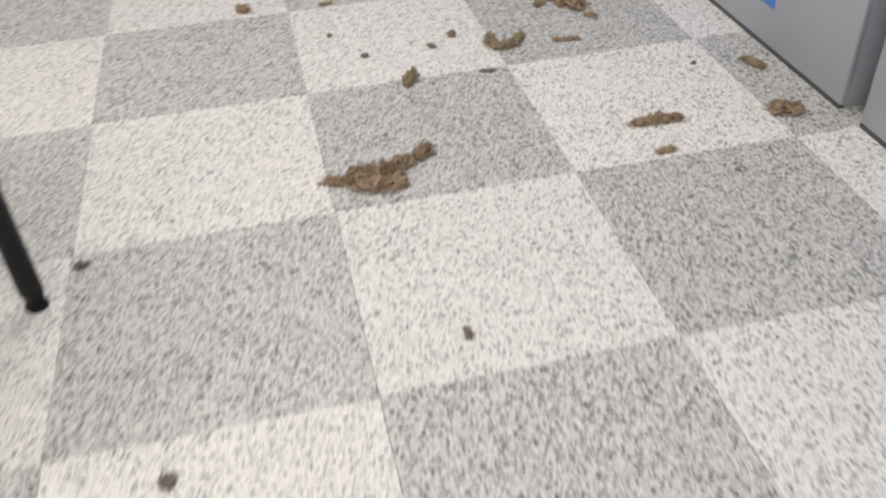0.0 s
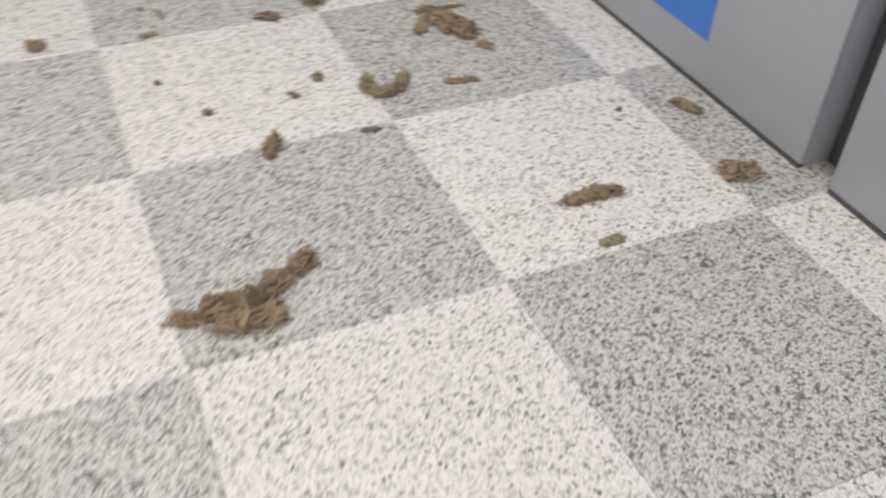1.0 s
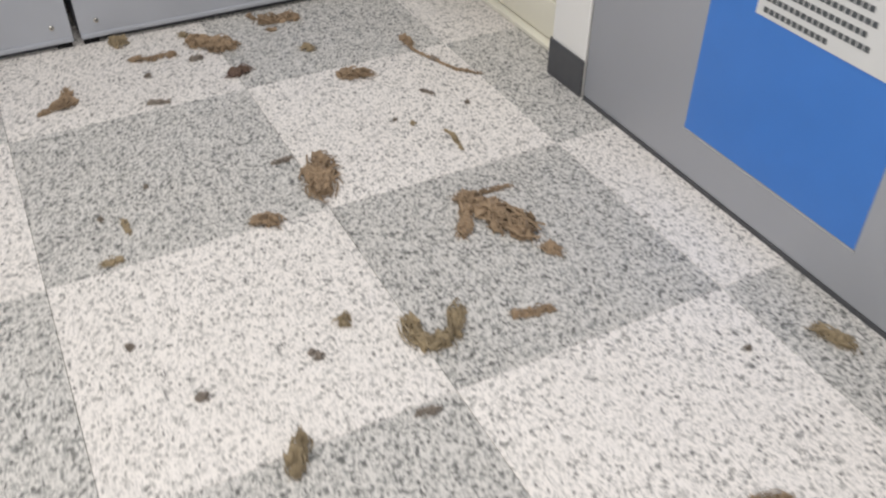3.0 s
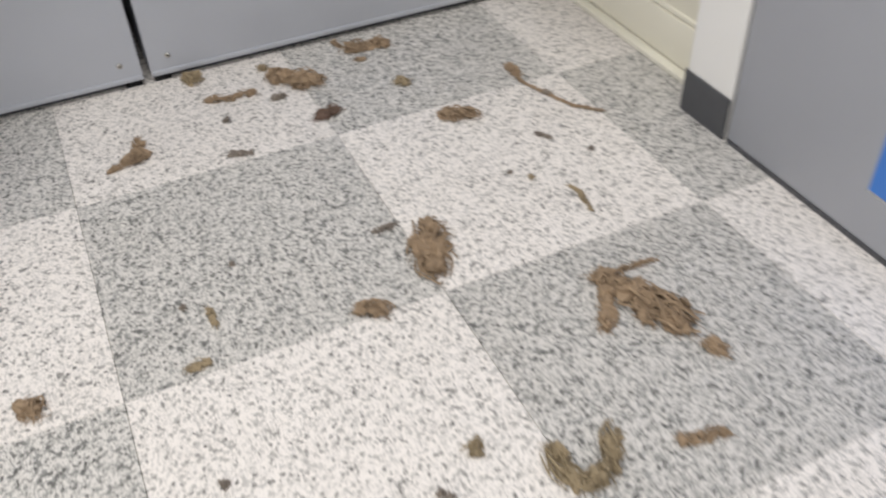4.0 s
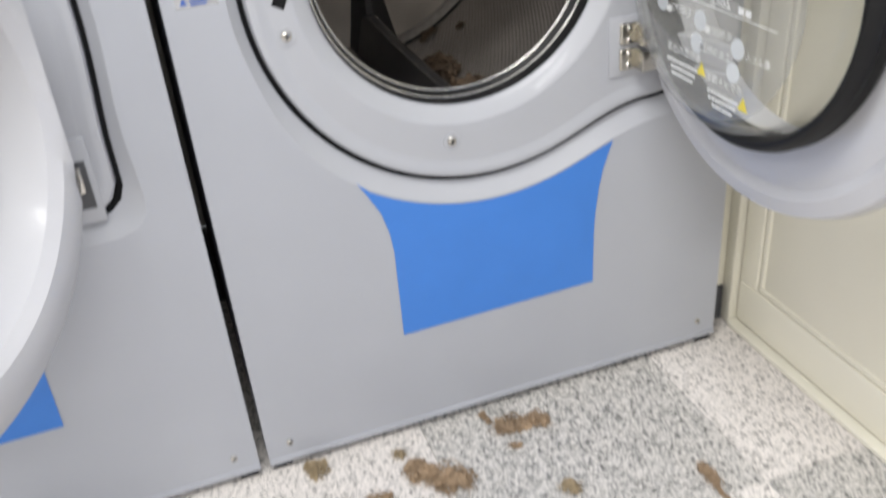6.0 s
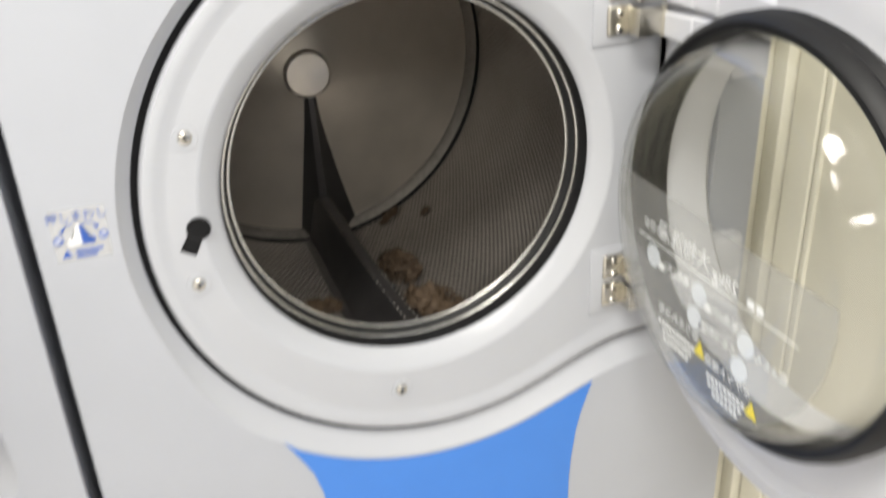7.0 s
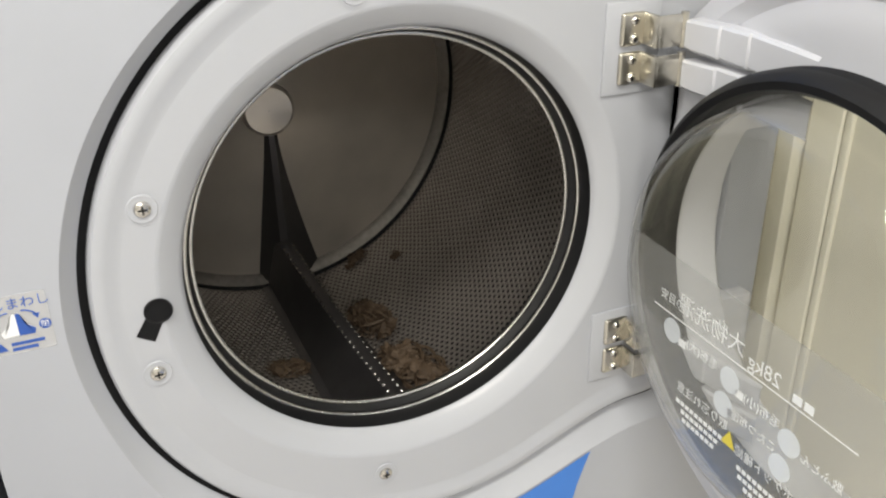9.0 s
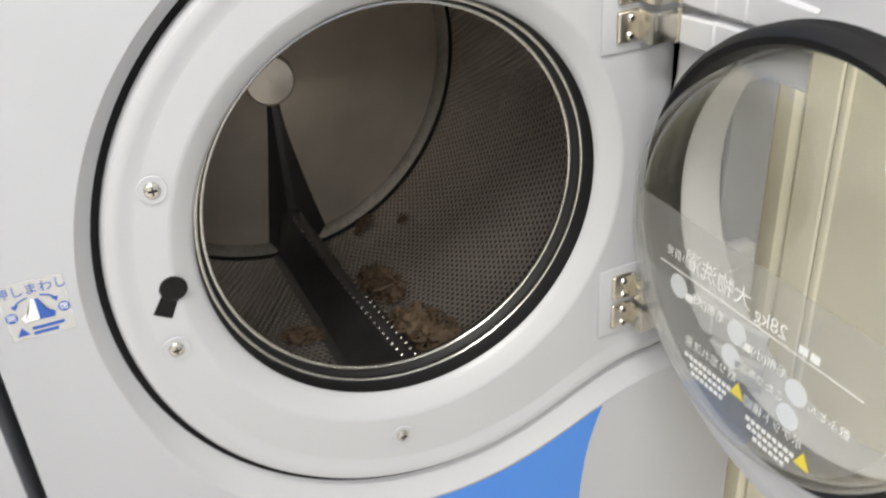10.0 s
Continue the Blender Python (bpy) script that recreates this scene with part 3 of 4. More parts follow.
under_sticker(text(stick, "押しまわし", 0.0115, on_front(SX, SZ + 0.020), INK_BLUE))
knob = [(-0.003, 0.012), (0.003, 0.012), (0.006, 0.002), (0.0135, -0.004), (0.012, -0.009), (0.0, -0.0085), (-0.012, -0.009), (-0.0135, -0.004), (-0.006, 0.002)]
under_sticker(part("knob_white", plate_bm([(SX + u, SZ + v - 0.001) for u, v in knob], FRONT - 0.0009, 0), PRINT_WHITE, stick, smooth=False))
under_sticker(part("knob_blue", plate_bm([(SX + u, SZ + v - 0.001) for u, v in knob if u >= 0] + [(SX, SZ + 0.011)], FRONT - 0.0012, 0), INK_BLUE, stick, smooth=False))
for sgn in (-1, 1):
    arc = [(SX + sgn * (0.005 + 0.012 * math.sin(a)), FRONT - 0.0008, SZ + 0.003 + 0.010 * math.cos(a)) for a in [i * 0.14 for i in range(9)]]
    bm = tube_bm(arc, 0.0006, 5)
    tip = arc[-1]
    merge(bm, plate_bm([(tip[0] - 0.003, tip[2] + 0.001), (tip[0] + 0.003, tip[2] + 0.001), (tip[0] + sgn * 0.0008, tip[2] - 0.004)], FRONT - 0.0009, 0))
    under_sticker(part("arrow", bm, INK_BLUE, stick, smooth=False))
    under_sticker(part("badge", disc_bm(0.0048, 0, (SX + sgn * 0.021, FRONT - 0.0008, SZ - 0.003), 24), INK_BLUE, stick, smooth=False))
    under_sticker(text(stick, "開" if sgn < 0 else "閉", 0.0068, on_front(SX + sgn * 0.021, SZ - 0.003, FRONT - 0.0013), PRINT_WHITE))
bm = plate_bm([(SX - 0.021, SZ - 0.022), (SX - 0.011, SZ - 0.022), (SX - 0.016, SZ - 0.0135)], FRONT - 0.0008, 0)
for k, w in ((0, 0.026), (1, 0.02)):
    merge(bm, plate_bm([(SX - 0.008, SZ - 0.0155 - k * 0.005), (SX - 0.008 + w, SZ - 0.0155 - k * 0.005), (SX - 0.008 + w, SZ - 0.0185 - k * 0.005), (SX - 0.008, SZ - 0.0185 - k * 0.005)], FRONT - 0.0008, 0))
under_sticker(part("small_print", bm, INK_BLUE, stick, smooth=False))["kind"] = "stuff"

# hinges on the door ring
def hinges(owner, place, shift, rows=((0.403, 0.949), (0.411, 0.600))):
    for hx, zc in [(x + shift, z) for x, z in rows]:
        place(part("hinge_plate", box_bm(hx - 0.052, hx + 0.012, FRONT + 0.0075, FRONT + 0.0105, zc - 0.046, zc + 0.046, bevel=0.0012), PLASTIC, owner))
        for dz in (-0.0195, 0.0195):
            bm = box_bm(hx - 0.036, hx - 0.008, FRONT + 0.003, FRONT + 0.0085, zc + dz - 0.0165, zc + dz + 0.0165, bevel=0.003, seg=3)
            add_box(bm, hx - 0.009, hx + 0.021, FRONT - 0.020, FRONT - 0.016, zc + dz - 0.0155, zc + dz + 0.0155, bevel=0.0012)
            add_box(bm, hx - 0.011, hx - 0.006, FRONT - 0.020, FRONT + 0.006, zc + dz - 0.0155, zc + dz + 0.0155, bevel=0.0012)
            merge(bm, tube_bm([(hx + 0.021, FRONT - 0.018, zc + dz - 0.017), (hx + 0.021, FRONT - 0.018, zc + dz + 0.017)], 0.004, 12))
            place(part("hinge", bm, NICKEL, owner, "nickel-plated hinge leaf"))
            for k in (-0.009, 0.009):
                place(screw(owner, hx - 0.022, FRONT + 0.003, zc + dz + k, 0.0052))


hinges(machine, put, 0.0)

# open door, hinged on the ring's tab
open_frame = Matrix.Translation((0.487, 0.565, 0.753)) @ Matrix(((0, -1, 0, 0), (1, 0, 0, 0), (0, 0, 1, 0), (0, 0, 0, 1)))
door_a = build_door(machine, inv_machine @ open_frame, True)
FACE = 0.1305
film = [(0.1715 * math.cos(a), 0.1715 * math.sin(a)) for a in [radians(172 + 1.0 * i * 198 / 60) for i in range(61)]]
part("print_film", plate_bm(film, FACE - 0.0030, 0), PRINT_GREY, door_a, "translucent grey print", smooth=False).visible_shadow = False


def on_glass(u, v, back=0.0012):
    return pose(u, FACE - back, v, 90, 0, 0)


for body_, size, u, v in (("大物洗濯", 0.023, 0.042, -0.014), ("の目安", 0.012, 0.099, -0.016), ("28kg", 0.021, -0.029, -0.020), ("毛布(大)", 0.0125, 0.049, -0.050), ("毛布(小)", 0.0125, -0.033, -0.059), ("こたつ布団", 0.0115, -0.027, -0.084), ("敷ふとん", 0.0115, -0.105, -0.072), ("取り忘れ注意", 0.0125, 0.040, -0.102), ("ポケット確認", 0.0125, -0.047, -0.117)):
    text(door_a, body_, size, on_glass(u, v), PRINT_WHITE)
for u, v in ((0.094, -0.048), (0.009, -0.053), (0.013, -0.082), (-0.068, -0.068), (-0.063, -0.098)):
    part("spot", disc_bm(0.0128, 0, (u, FACE - 0.0012, v), 32), PRINT_SPOT, door_a, smooth=False)
part("rule", box_bm(-0.133, 0.125, FACE - 0.0016, FACE - 0.0012, -0.0322, -0.0312), PRINT_WHITE, door_a, smooth=False)
for u, v in ((-0.001, -0.112), (-0.087, -0.130)):
    part("warning_mark", plate_bm([(u - 0.0095, v - 0.008), (u + 0.0095, v - 0.008), (u, v + 0.009)], FACE - 0.0012, 0), PRINT_YELLOW, door_a, smooth=False)
for u, v, ws in ((0.043, -0.116, (0.07, 0.06, 0.052)), (-0.045, -0.131, (0.064, 0.056, 0.046))):
    bm = bmesh.new()
    for k, w in enumerate(ws):
        n = int(w / 0.007)
        for j in range(n):
            x = u - w / 2 + j * 0.007
            add_box(bm, x, x + 0.0052, FACE - 0.0016, FACE - 0.0012, v - k * 0.0085 - 0.0045, v - k * 0.0085)
    part("small_print", bm, PRINT_WHITE, door_a, smooth=False)["kind"] = "stuff"
bm = bmesh.new()
for u, v in ((-0.081, -0.024), (-0.068, -0.024), (0.078, -0.054), (-0.005, -0.060), (0.001, -0.085)):
    add_box(bm, u - 0.005, u + 0.005, FACE - 0.0016, FACE - 0.0012, v - 0.004, v + 0.004)
part("small_print", bm, PRINT_WHITE, door_a, smooth=False)["kind"] = "stuff"

# the neighbour with its door ajar
machine_b, put_b = washer(-(WIDTH + 0.016), False, "pale grey front-loading coin washer, round door ajar")
sb = -(WIDTH + 0.016)
inv_b = pose(-(LEFT_X + sb + WIDTH / 2), -(FRONT + 0.4), 0)
hinges(machine_b, put_b, sb, ((0.403, 0.949),))
build_door(machine_b, inv_b @ Matrix.Translation((0.462 + sb, 0.76, 0.725)) @ Matrix.Rotation(radians(61), 4, "Z") @ Matrix.Translation((-0.285, 0, 0)), False)

pocket = box_bm(-0.421, -0.386, FRONT + 0.006, FRONT + 0.011, 0.505, 0.625, bevel=0.0024, seg=3)
put_b(part("latch_pocket", pocket, PLASTIC, machine_b, "shallow moulded latch pocket"))
put_b(part("latch_mouth", box_bm(-0.414, -0.394, FRONT + 0.0045, FRONT + 0.0062, 0.527, 0.594, bevel=0.0008), CHARCOAL, machine_b, "dark latch opening"))
put_b(part("latch_tongue", box_bm(-0.408, -0.401, FRONT - 0.002, FRONT + 0.0048, 0.552, 0.588, bevel=0.0015), SCREW, machine_b, "steel latch tongue"))

# ---- machines along the side wall ----
def dryer(y1, width, label):
    """A tall machine facing -x, with a blue field and a printed label low on its front."""
    y0 = y1 - width
    x = 0.583
    top = thing("tumble_dryer", x + 0.4, (y0 + y1) / 2, 0, label, "dryer", "machines along the side wall")
    inv = pose(-(x + 0.4), -(y0 + y1) / 2, 0)

    def put_d(ob):
        ob.matrix_basis = inv @ ob.matrix_basis
        return ob

    put_d(part("body", box_bm(x + 0.012, x + 0.8, y0 + 0.004, y1 - 0.004, 0.0, 1.9, bevel=0.003), PAINT, top))
    put_d(part("front_panel", box_bm(x, x + 0.0118, y0, y1, 0.008, 1.9, bevel=0.0025), PAINT, top, "pale grey painted steel front"))
    put_d(part("base_strip", box_bm(x - 0.0012, x + 0.01, y0 + 0.002, y1 - 0.002, 0.0, 0.0078), CHARCOAL, top, "thin dark strip at the floor", smooth=False))
    yc = (y0 + y1) / 2
    put_d(part("blue_field", box_bm(x - 0.0012, x, yc - 0.185, yc + 0.185, 0.094, 0.62), BLUE, top, "blue film field", smooth=False))
    put_d(part("field_edge", box_bm(x - 0.001, x, yc - 0.187, yc + 0.187, 0.089, 0.0938), STICKER, top, smooth=False))
    lab = put_d(part("label", box_bm(x - 0.0022, x - 0.0012, yc - 0.17, yc + 0.092, 0.338, 0.47), PAPER, top, "white printed notice", smooth=False))
    bm = bmesh.new()
    rnd = random.Random(5)
    for k in range(7):
        z = 0.455 - k * 0.017
        w = rnd.uniform(0.12, 0.2)
        n = int(w / 0.011)
        for j in range(n):
            a = yc + 0.078 - j * 0.011
            add_box(bm, x - 0.0028, x - 0.0022, a - 0.0085, a, z - 0.008, z)
    rows = part("print_rows", bm, INK_GREY, lab, smooth=False)
    rows.matrix_parent_inverse = lab.matrix_basis.inverted()
    rows.matrix_basis = inv @ rows.matrix_basis
    return top


dryer(0.113, 0.947, "tall pale grey dryer with blue field, beside the white post")
dryer(-0.903, 0.947, "tall pale grey dryer next to its neighbour across a dark gap")
dryer(-1.92, 0.947, "tall pale grey dryer farther along the side wall")
# Dark strips set back in the gaps between dryers, in place of shade.
gap = thing("gap_filler", 0.655, -0.868, 0, "added dark strip for the shade in the gap between dryers", "filler strip")
part("strip", box_bm(-0.008, 0.0, -0.034, 0.034, 0.0, 1.9), CHARCOAL, gap, smooth=False)
gap2 = copy_thing(gap, pose(0.655, -1.885, 0))

# ---- corner: post, cream door, skirting ----
def structure(name, bm, material, label="", smooth=False):
    return tagged(part(name, bm, material, None, "", smooth), label, "", "", "structure")


post = structure("wall_post", box_bm(0.584, 0.90, 0.122, 0.238, 0.0, 2.5, bevel=0.003), WHITE_PAINT, "white painted wall post in the corner")
sk = box_bm(0.5795, 0.5838, 0.1205, 0.2395, 0.0, 0.078, bevel=0.001)
add_box(sk, 0.5838, 0.642, 0.2384, 0.2424, 0.0, 0.078, bevel=0.001)
structure("baseboard_post", sk, CHARCOAL, "dark vinyl skirting round the post")
door_1 = thing("door_1", 0.665, 0.53, 0, "cream painted flush door with a framed panel, shut", "door", "", "structure")
inv_1 = pose(-0.66, -0.53, 0)
for nm, bm, mt in (
    ("leaf", box_bm(0.652, 0.69, 0.262, 0.812, 0.012, 2.0, bevel=0.002), CREAM),
    ("rail", box_bm(0.6455, 0.6519, 0.263, 0.811, 0.0135, 0.10, bevel=0.003, seg=3), CREAM),
    ("stile", box_bm(0.6455, 0.6519, 0.763, 0.811, 0.1005, 1.99, bevel=0.003, seg=3), CREAM),
    ("stile", box_bm(0.6455, 0.6519, 0.263, 0.311, 0.1005, 1.99, bevel=0.003, seg=3), CREAM),
    ("moulding", box_bm(0.6485, 0.6545, 0.3115, 0.7625, 0.1005, 0.112, bevel=0.0028, seg=3), CREAM),
    ("moulding", box_bm(0.6485, 0.6545, 0.7505, 0.7625, 0.1125, 1.97, bevel=0.0028, seg=3), CREAM),
):
    ob = part(nm, bm, mt, door_1)
    ob.matrix_basis = inv_1 @ ob.matrix_basis
jam = box_bm(0.637, 0.70, 0.8155, 0.842, 0.0, 2.04, bevel=0.002)
add_box(jam, 0.637, 0.70, 0.242, 0.2585, 0.0, 2.04, bevel=0.002)
structure("door_frame", jam, CREAM_TRIM, "cream door frame", True)
structure("door_sill", box_bm(0.632, 0.70, 0.2590, 0.815, 0.0, 0.0105, bevel=0.002), CREAM_TRIM, "cream sill strip at the floor", True)
structure("wall_corner", box_bm(0.575, 0.72, 0.8435, 0.90, 0.0, 2.5), CREAM, "cream wall return beside the machines")
structure("baseboard_corner", box_bm(0.573, 0.6365, 0.839, 0.8433, 0.0, 0.075, bevel=0.001), CHARCOAL, "dark vinyl skirting in the corner")
structure("wall_over_door", box_bm(0.66, 0.90, 0.2385, 0.8433, 2.045, 2.5), CREAM)

# ---- room shell ----
structure("wall_north", box_bm(-3.2, 0.9, 1.72, 1.84, 0, 2.5), WALL, "off-white wall behind the machines")
structure("wall_east", box_bm(1.42, 1.54, -3.9, 1.84, 0, 2.5), WALL, "off-white side wall")
structure("wall_west", box_bm(-3.32, -3.2, -3.9, 1.84, 0, 2.5), WALL, "off-white side wall")
structure("wall_south", box_bm(-3.2, 1.42, -3.9, -3.78, 0, 2.5), WALL, "off-white wall")
structure("ceiling", box_bm(-3.32, 1.54, -3.9, 1.84, 2.5, 2.6), CEIL, "white ceiling boards")

# ---- stool ----
stool = thing("stool", -1.138, -1.02, 0, "round stool on straight black legs", "stool")
part("seat", lathe_bm([(0.0005, 0), (0.19, 0), (0.2, 0.01), (0.2, 0.035), (0.185, 0.048), (0.0005, 0.05)], 48), BLACK, stool).matrix_basis = pose(0, 0, 0.43, 90, 0, 0)
for a in (0, 120, 240):
    c, s = math.cos(radians(a)), math.sin(radians(a))
    leg = part("leg", tube_bm([(0.195 * c, 0.195 * s, 0.0), (0.195 * c, 0.195 * s, 0.004), (0.195 * c, 0.195 * s, 0.03), (0.192 * c, 0.192 * s, 0.42), (0.19 * c, 0.19 * s, 0.432)], [0.0183, 0.0185, 0.0185, 0.018, 0.018], 20), BLACK, stool, "straight black leg")

# ---- litter of damp lint on the floor ----
def clump_mesh(pts, width, height, seed, lumps, strands):
    """Lumpy matted fibres along a line: squashed knobbly lumps, wound strands and stray hairs."""
    rnd = random.Random(seed)
    bm = bmesh.new()
    P = [Vector((x, y, 0)) for x, y in pts]
    seg = [(b - a).length for a, b in zip(P, P[1:])] or [0]
    total = sum(seg)

    def at(s):
        s = max(0.0, min(1.0, s)) * total
        for a, b, l in zip(P, P[1:], seg):
            if s <= l and l > 0:
                return a.lerp(b, s / l)
            s -= l
        return P[-1].copy()

    for i in range(lumps):
        c = at((i + rnd.random()) / lumps)
        r = width * rnd.uniform(0.28, 0.55)
        c += Vector((rnd.uniform(-1, 1), rnd.uniform(-1, 1), 0)) * width * 0.2
        hz = height * rnd.uniform(0.35, 0.7)
        mat = Matrix.Translation((c.x, c.y, hz * 0.5)) @ Matrix.Rotation(rnd.uniform(0, 3), 4, "Z") @ Matrix.Diagonal((r, r * rnd.uniform(0.45, 0.8), hz, 1))
        made = bmesh.ops.create_icosphere(bm, subdivisions=3 if r > 0.007 else 2, radius=1, matrix=mat)["verts"]
        for v in made:
            n = noise.noise(v.co * 150 + Vector((seed * 3.1, 0, 0))) * 0.6 + noise.noise(v.co * 420) * 0.5 + noise.noise(v.co * 900) * 0.25
            d = v.co - Vector((c.x, c.y, hz * 0.3))
            v.co += d * n * 0.95
            v.co.z = max(v.co.z, 0.0004)
    for i in range(strands * 3):
        s0 = rnd.uniform(-0.1, 0.8)
        s1 = s0 + rnd.uniform(0.15, 0.5)
        steps = 10
        ph, am, lat = rnd.uniform(0, 6), rnd.uniform(0.1, 0.4) * width, rnd.uniform(-0.45, 0.45) * width
        lift = rnd.uniform(0.1, 1.0) * height * (1 - 0.8 * abs(lat) / width)
        wave = rnd.uniform(4, 14)
        path = []
        for k in range(steps):
            s = s0 + (s1 - s0) * k / (steps - 1)
            a, b = at(s), at(min(1, s + 0.03))
            t = (b - a).normalized() if (b - a).length > 1e-6 else Vector((1, 0, 0))
            nrm = Vector((-t.y, t.x, 0))
            q = a + nrm * (lat + am * math.sin(ph + wave * s)) + t * width * 0.5 * (k / steps - 0.5)
            q.z = max(0.001, lift * math.sin(math.pi * (0.1 + 0.8 * k / (steps - 1))) + 0.0015 * rnd.random())
            path.append(q)
        rad = width * rnd.uniform(0.015, 0.05) + 0.0005
        merge(bm, tube_bm(path, [rad * (0.3 + 0.7 * math.sin(math.pi * (0.1 + 0.8 * k / (steps - 1)))) for k in range(steps)], 4))
    return bm


def clump(label, pts, width, height=0.0, material=None, strands=-1, frame_m=None, more=()):
    """One thing: a main run of matted fibre, further runs, and a child mesh of stray hairs."""
    material = material or LINT
    cx, cy = sum(p[0] for p in pts) / len(pts), sum(p[1] for p in pts) / len(pts)
    body, hairs = bmesh.new(), bmesh.new()
    for n, (run, wide, high) in enumerate([(pts, width, height), *more]):
        high = high or min(0.022, wide * 0.5 + 0.003)
        loc = [(x - cx, y - cy) for x, y in run]
        length = sum(math.hypot(b[0] - a[0], b[1] - a[1]) for a, b in zip(loc, loc[1:]))
        seed = hash_(cx, cy) + 17 * n
        if len(loc) == 1:
            a = (seed % 628) / 100
            (x, y), u, v = loc[0], wide * 0.22 * math.cos(a), wide * 0.22 * math.sin(a)
            loc = [(x - u, y - v), (x + u, y + v)]
        lumps = max(2, int(1.6 * length / wide) + 2)
        count = strands if strands >= 0 and n == 0 else (4 if wide < 0.02 else 9)
        merge(body, clump_mesh(loc, wide, high, seed, lumps, count))
        merge(hairs, hair_mesh(loc, wide, high, seed + 5, int(12 + 1200 * wide + 420 * length)))
    ob = part("lint_clump", body, material, None, "", True, 60)
    part("hairs", hairs, material, ob, "", False)["kind"] = "stuff"
    ob.matrix_world = frame_m if frame_m is not None else Matrix.Translation((cx, cy, 0.0))
    return tagged(ob, label, "lint clump", "lint on the floor" if frame_m is None else "lint in the drum")


def hair_mesh(pts, width, height, seed, count):
    rnd = random.Random(seed)
    bm = bmesh.new()
    P = [Vector((x, y, 0)) for x, y in pts]
    for i in range(count):
        k = rnd.randrange(len(P) - 1)
        a = P[k].lerp(P[k + 1], rnd.uniform(-0.1, 1.1))
        ang, bend = rnd.uniform(0, 6.28), rnd.uniform(-1.3, 1.3)
        ln = width * rnd.uniform(0.4, 0.85)
        z0 = height * rnd.uniform(0.2, 0.8)
        path = [a + Vector((math.cos(ang + bend * f) * ln * f, math.sin(ang + bend * f) * ln * f, max(0.0006, z0 * (1 - f * f)))) for f in (0, 0.35, 0.7, 1.0)]
        merge(bm, tube_bm(path, [0.0008, 0.0007, 0.0005, 0.0002], 3))
    return bm


def hash_(a, b):
    return int(abs(a * 7919 + b * 104729) * 100) % 99991


G = 0.0026
small = "small brown lint crumb lying on the tiles"
clump("lumpy olive-brown lint knot near the machine foot", [(-0.189, 0.760)], 0.03, 0.02, LINT_PALE)
clump("twisted brown lint strand with a thick end", [(-0.183, 0.669), (-0.14, 0.656), (-0.112, 0.66), (-0.094, 0.652)], 0.019)
clump("small grey-brown lint roll", [(-0.068, 0.618), (-0.044, 0.616)], 0.016, 0, LINT_GREY)
clump("large matted brown lint heap near the machine", [(-0.018, 0.668), (0.006, 0.65), (0.024, 0.628)], 0.042, 0.026, LINT, 14, None, (([(-0.046, 0.70), (-0.026, 0.694)], 0.028, 0.018), ([(-0.044, 0.676)], 0.022, 0.014)))
clump(small, [(-0.053, 0.738)], 0.018, 0, LINT_PALE)
clump(small, [(-0.166, 0.586)], 0.012, 0, LINT_GREY)
clump("dark reddish-brown lint roll", [(-0.014, 0.514), (0.026, 0.524)], 0.024, 0.015, LINT_RED)
clump("bent brown lint piece with a pointed end", [(-0.36, 0.532), (-0.338, 0.536), (-0.330, 0.556), (-0.323, 0.598)], 0.02, 0.016, LINT, 9, None, (([(-0.384, 0.524), (-0.368, 0.528)], 0.014, 0.010), ([(-0.345, 0.535), (-0.322, 0.545)], 0.024, 0.02)))
clump("flat pale brown lint scrap", [(-0.186, 0.475), (-0.154, 0.466)], 0.016, 0.008, LINT_GREY)
clump("long loose brown lint piece along the machine foot", [(0.122, 0.730), (0.14, 0.722), (0.158, 0.724)], 0.032, 0.018, LINT, 9, None, (([(0.105, 0.774), (0.114, 0.748)], 0.011, 0.009), ([(0.172, 0.724), (0.2, 0.712)], 0.028, 0.02)))
clump(small, [(0.124, 0.68), (0.14, 0.676)], 0.013)
clump("pale brown lint tuft on tile", [(0.165, 0.561), (0.178, 0.558)], 0.026, 0.012, LINT_PALE)
clump("brown lint tuft with a fringed edge", [(0.197, 0.412), (0.22, 0.402), (0.243, 0.394)], 0.034, 0.018)
clump("long thin lint string with a thick tuft", [(0.377, 0.512), (0.376, 0.48), (0.372, 0.452), (0.391, 0.394), (0.414, 0.33), (0.452, 0.291)], 0.0065, 0.007, LINT, 10, None, (([(0.377, 0.514), (0.374, 0.470)], 0.019, 0.016),))
clump(small, [(0.390, 0.396), (0.398, 0.385)], 0.012, 0, LINT_GREY)
clump("thin grey-brown lint shred", [(0.312, 0.287), (0.324, 0.264)], 0.011, 0.006, LINT_GREY)
clump(small, [(0.37, 0.202)], 0.009, 0, LINT_GREY)
clump(small, [(0.24, 0.178)], 0.010, 0, LINT_PALE)
clump("narrow curled olive lint strip", [(0.283, 0.132), (0.289, 0.108), (0.284, 0.085), (0.281, 0.057)], 0.009, 0.006, LINT_PALE)
clump("oval felted brown lint pad with a fringed edge", [(0.042, 0.142), (0.032, 0.118), (0.02, 0.088), (0.008, 0.058), (-0.002, 0.034)], 0.036, 0.022, LINT, 24, None, (([(0.027, 0.105), (0.013, 0.072)], 0.054, 0.018),))
clump("flat grey lint scrap", [(-0.038, 0.165), (-0.006, 0.17)], 0.014, 0.006, LINT_GREY)
clump("curled brown lint ring", [(-0.122, 0.018), (-0.10, 0.012), (-0.095, -0.008)], 0.026, 0.014)
clump("faint pale lint shred on tile", [(-0.313, 0.116), (-0.31, 0.078)], 0.011, 0.005, LINT_PALE)
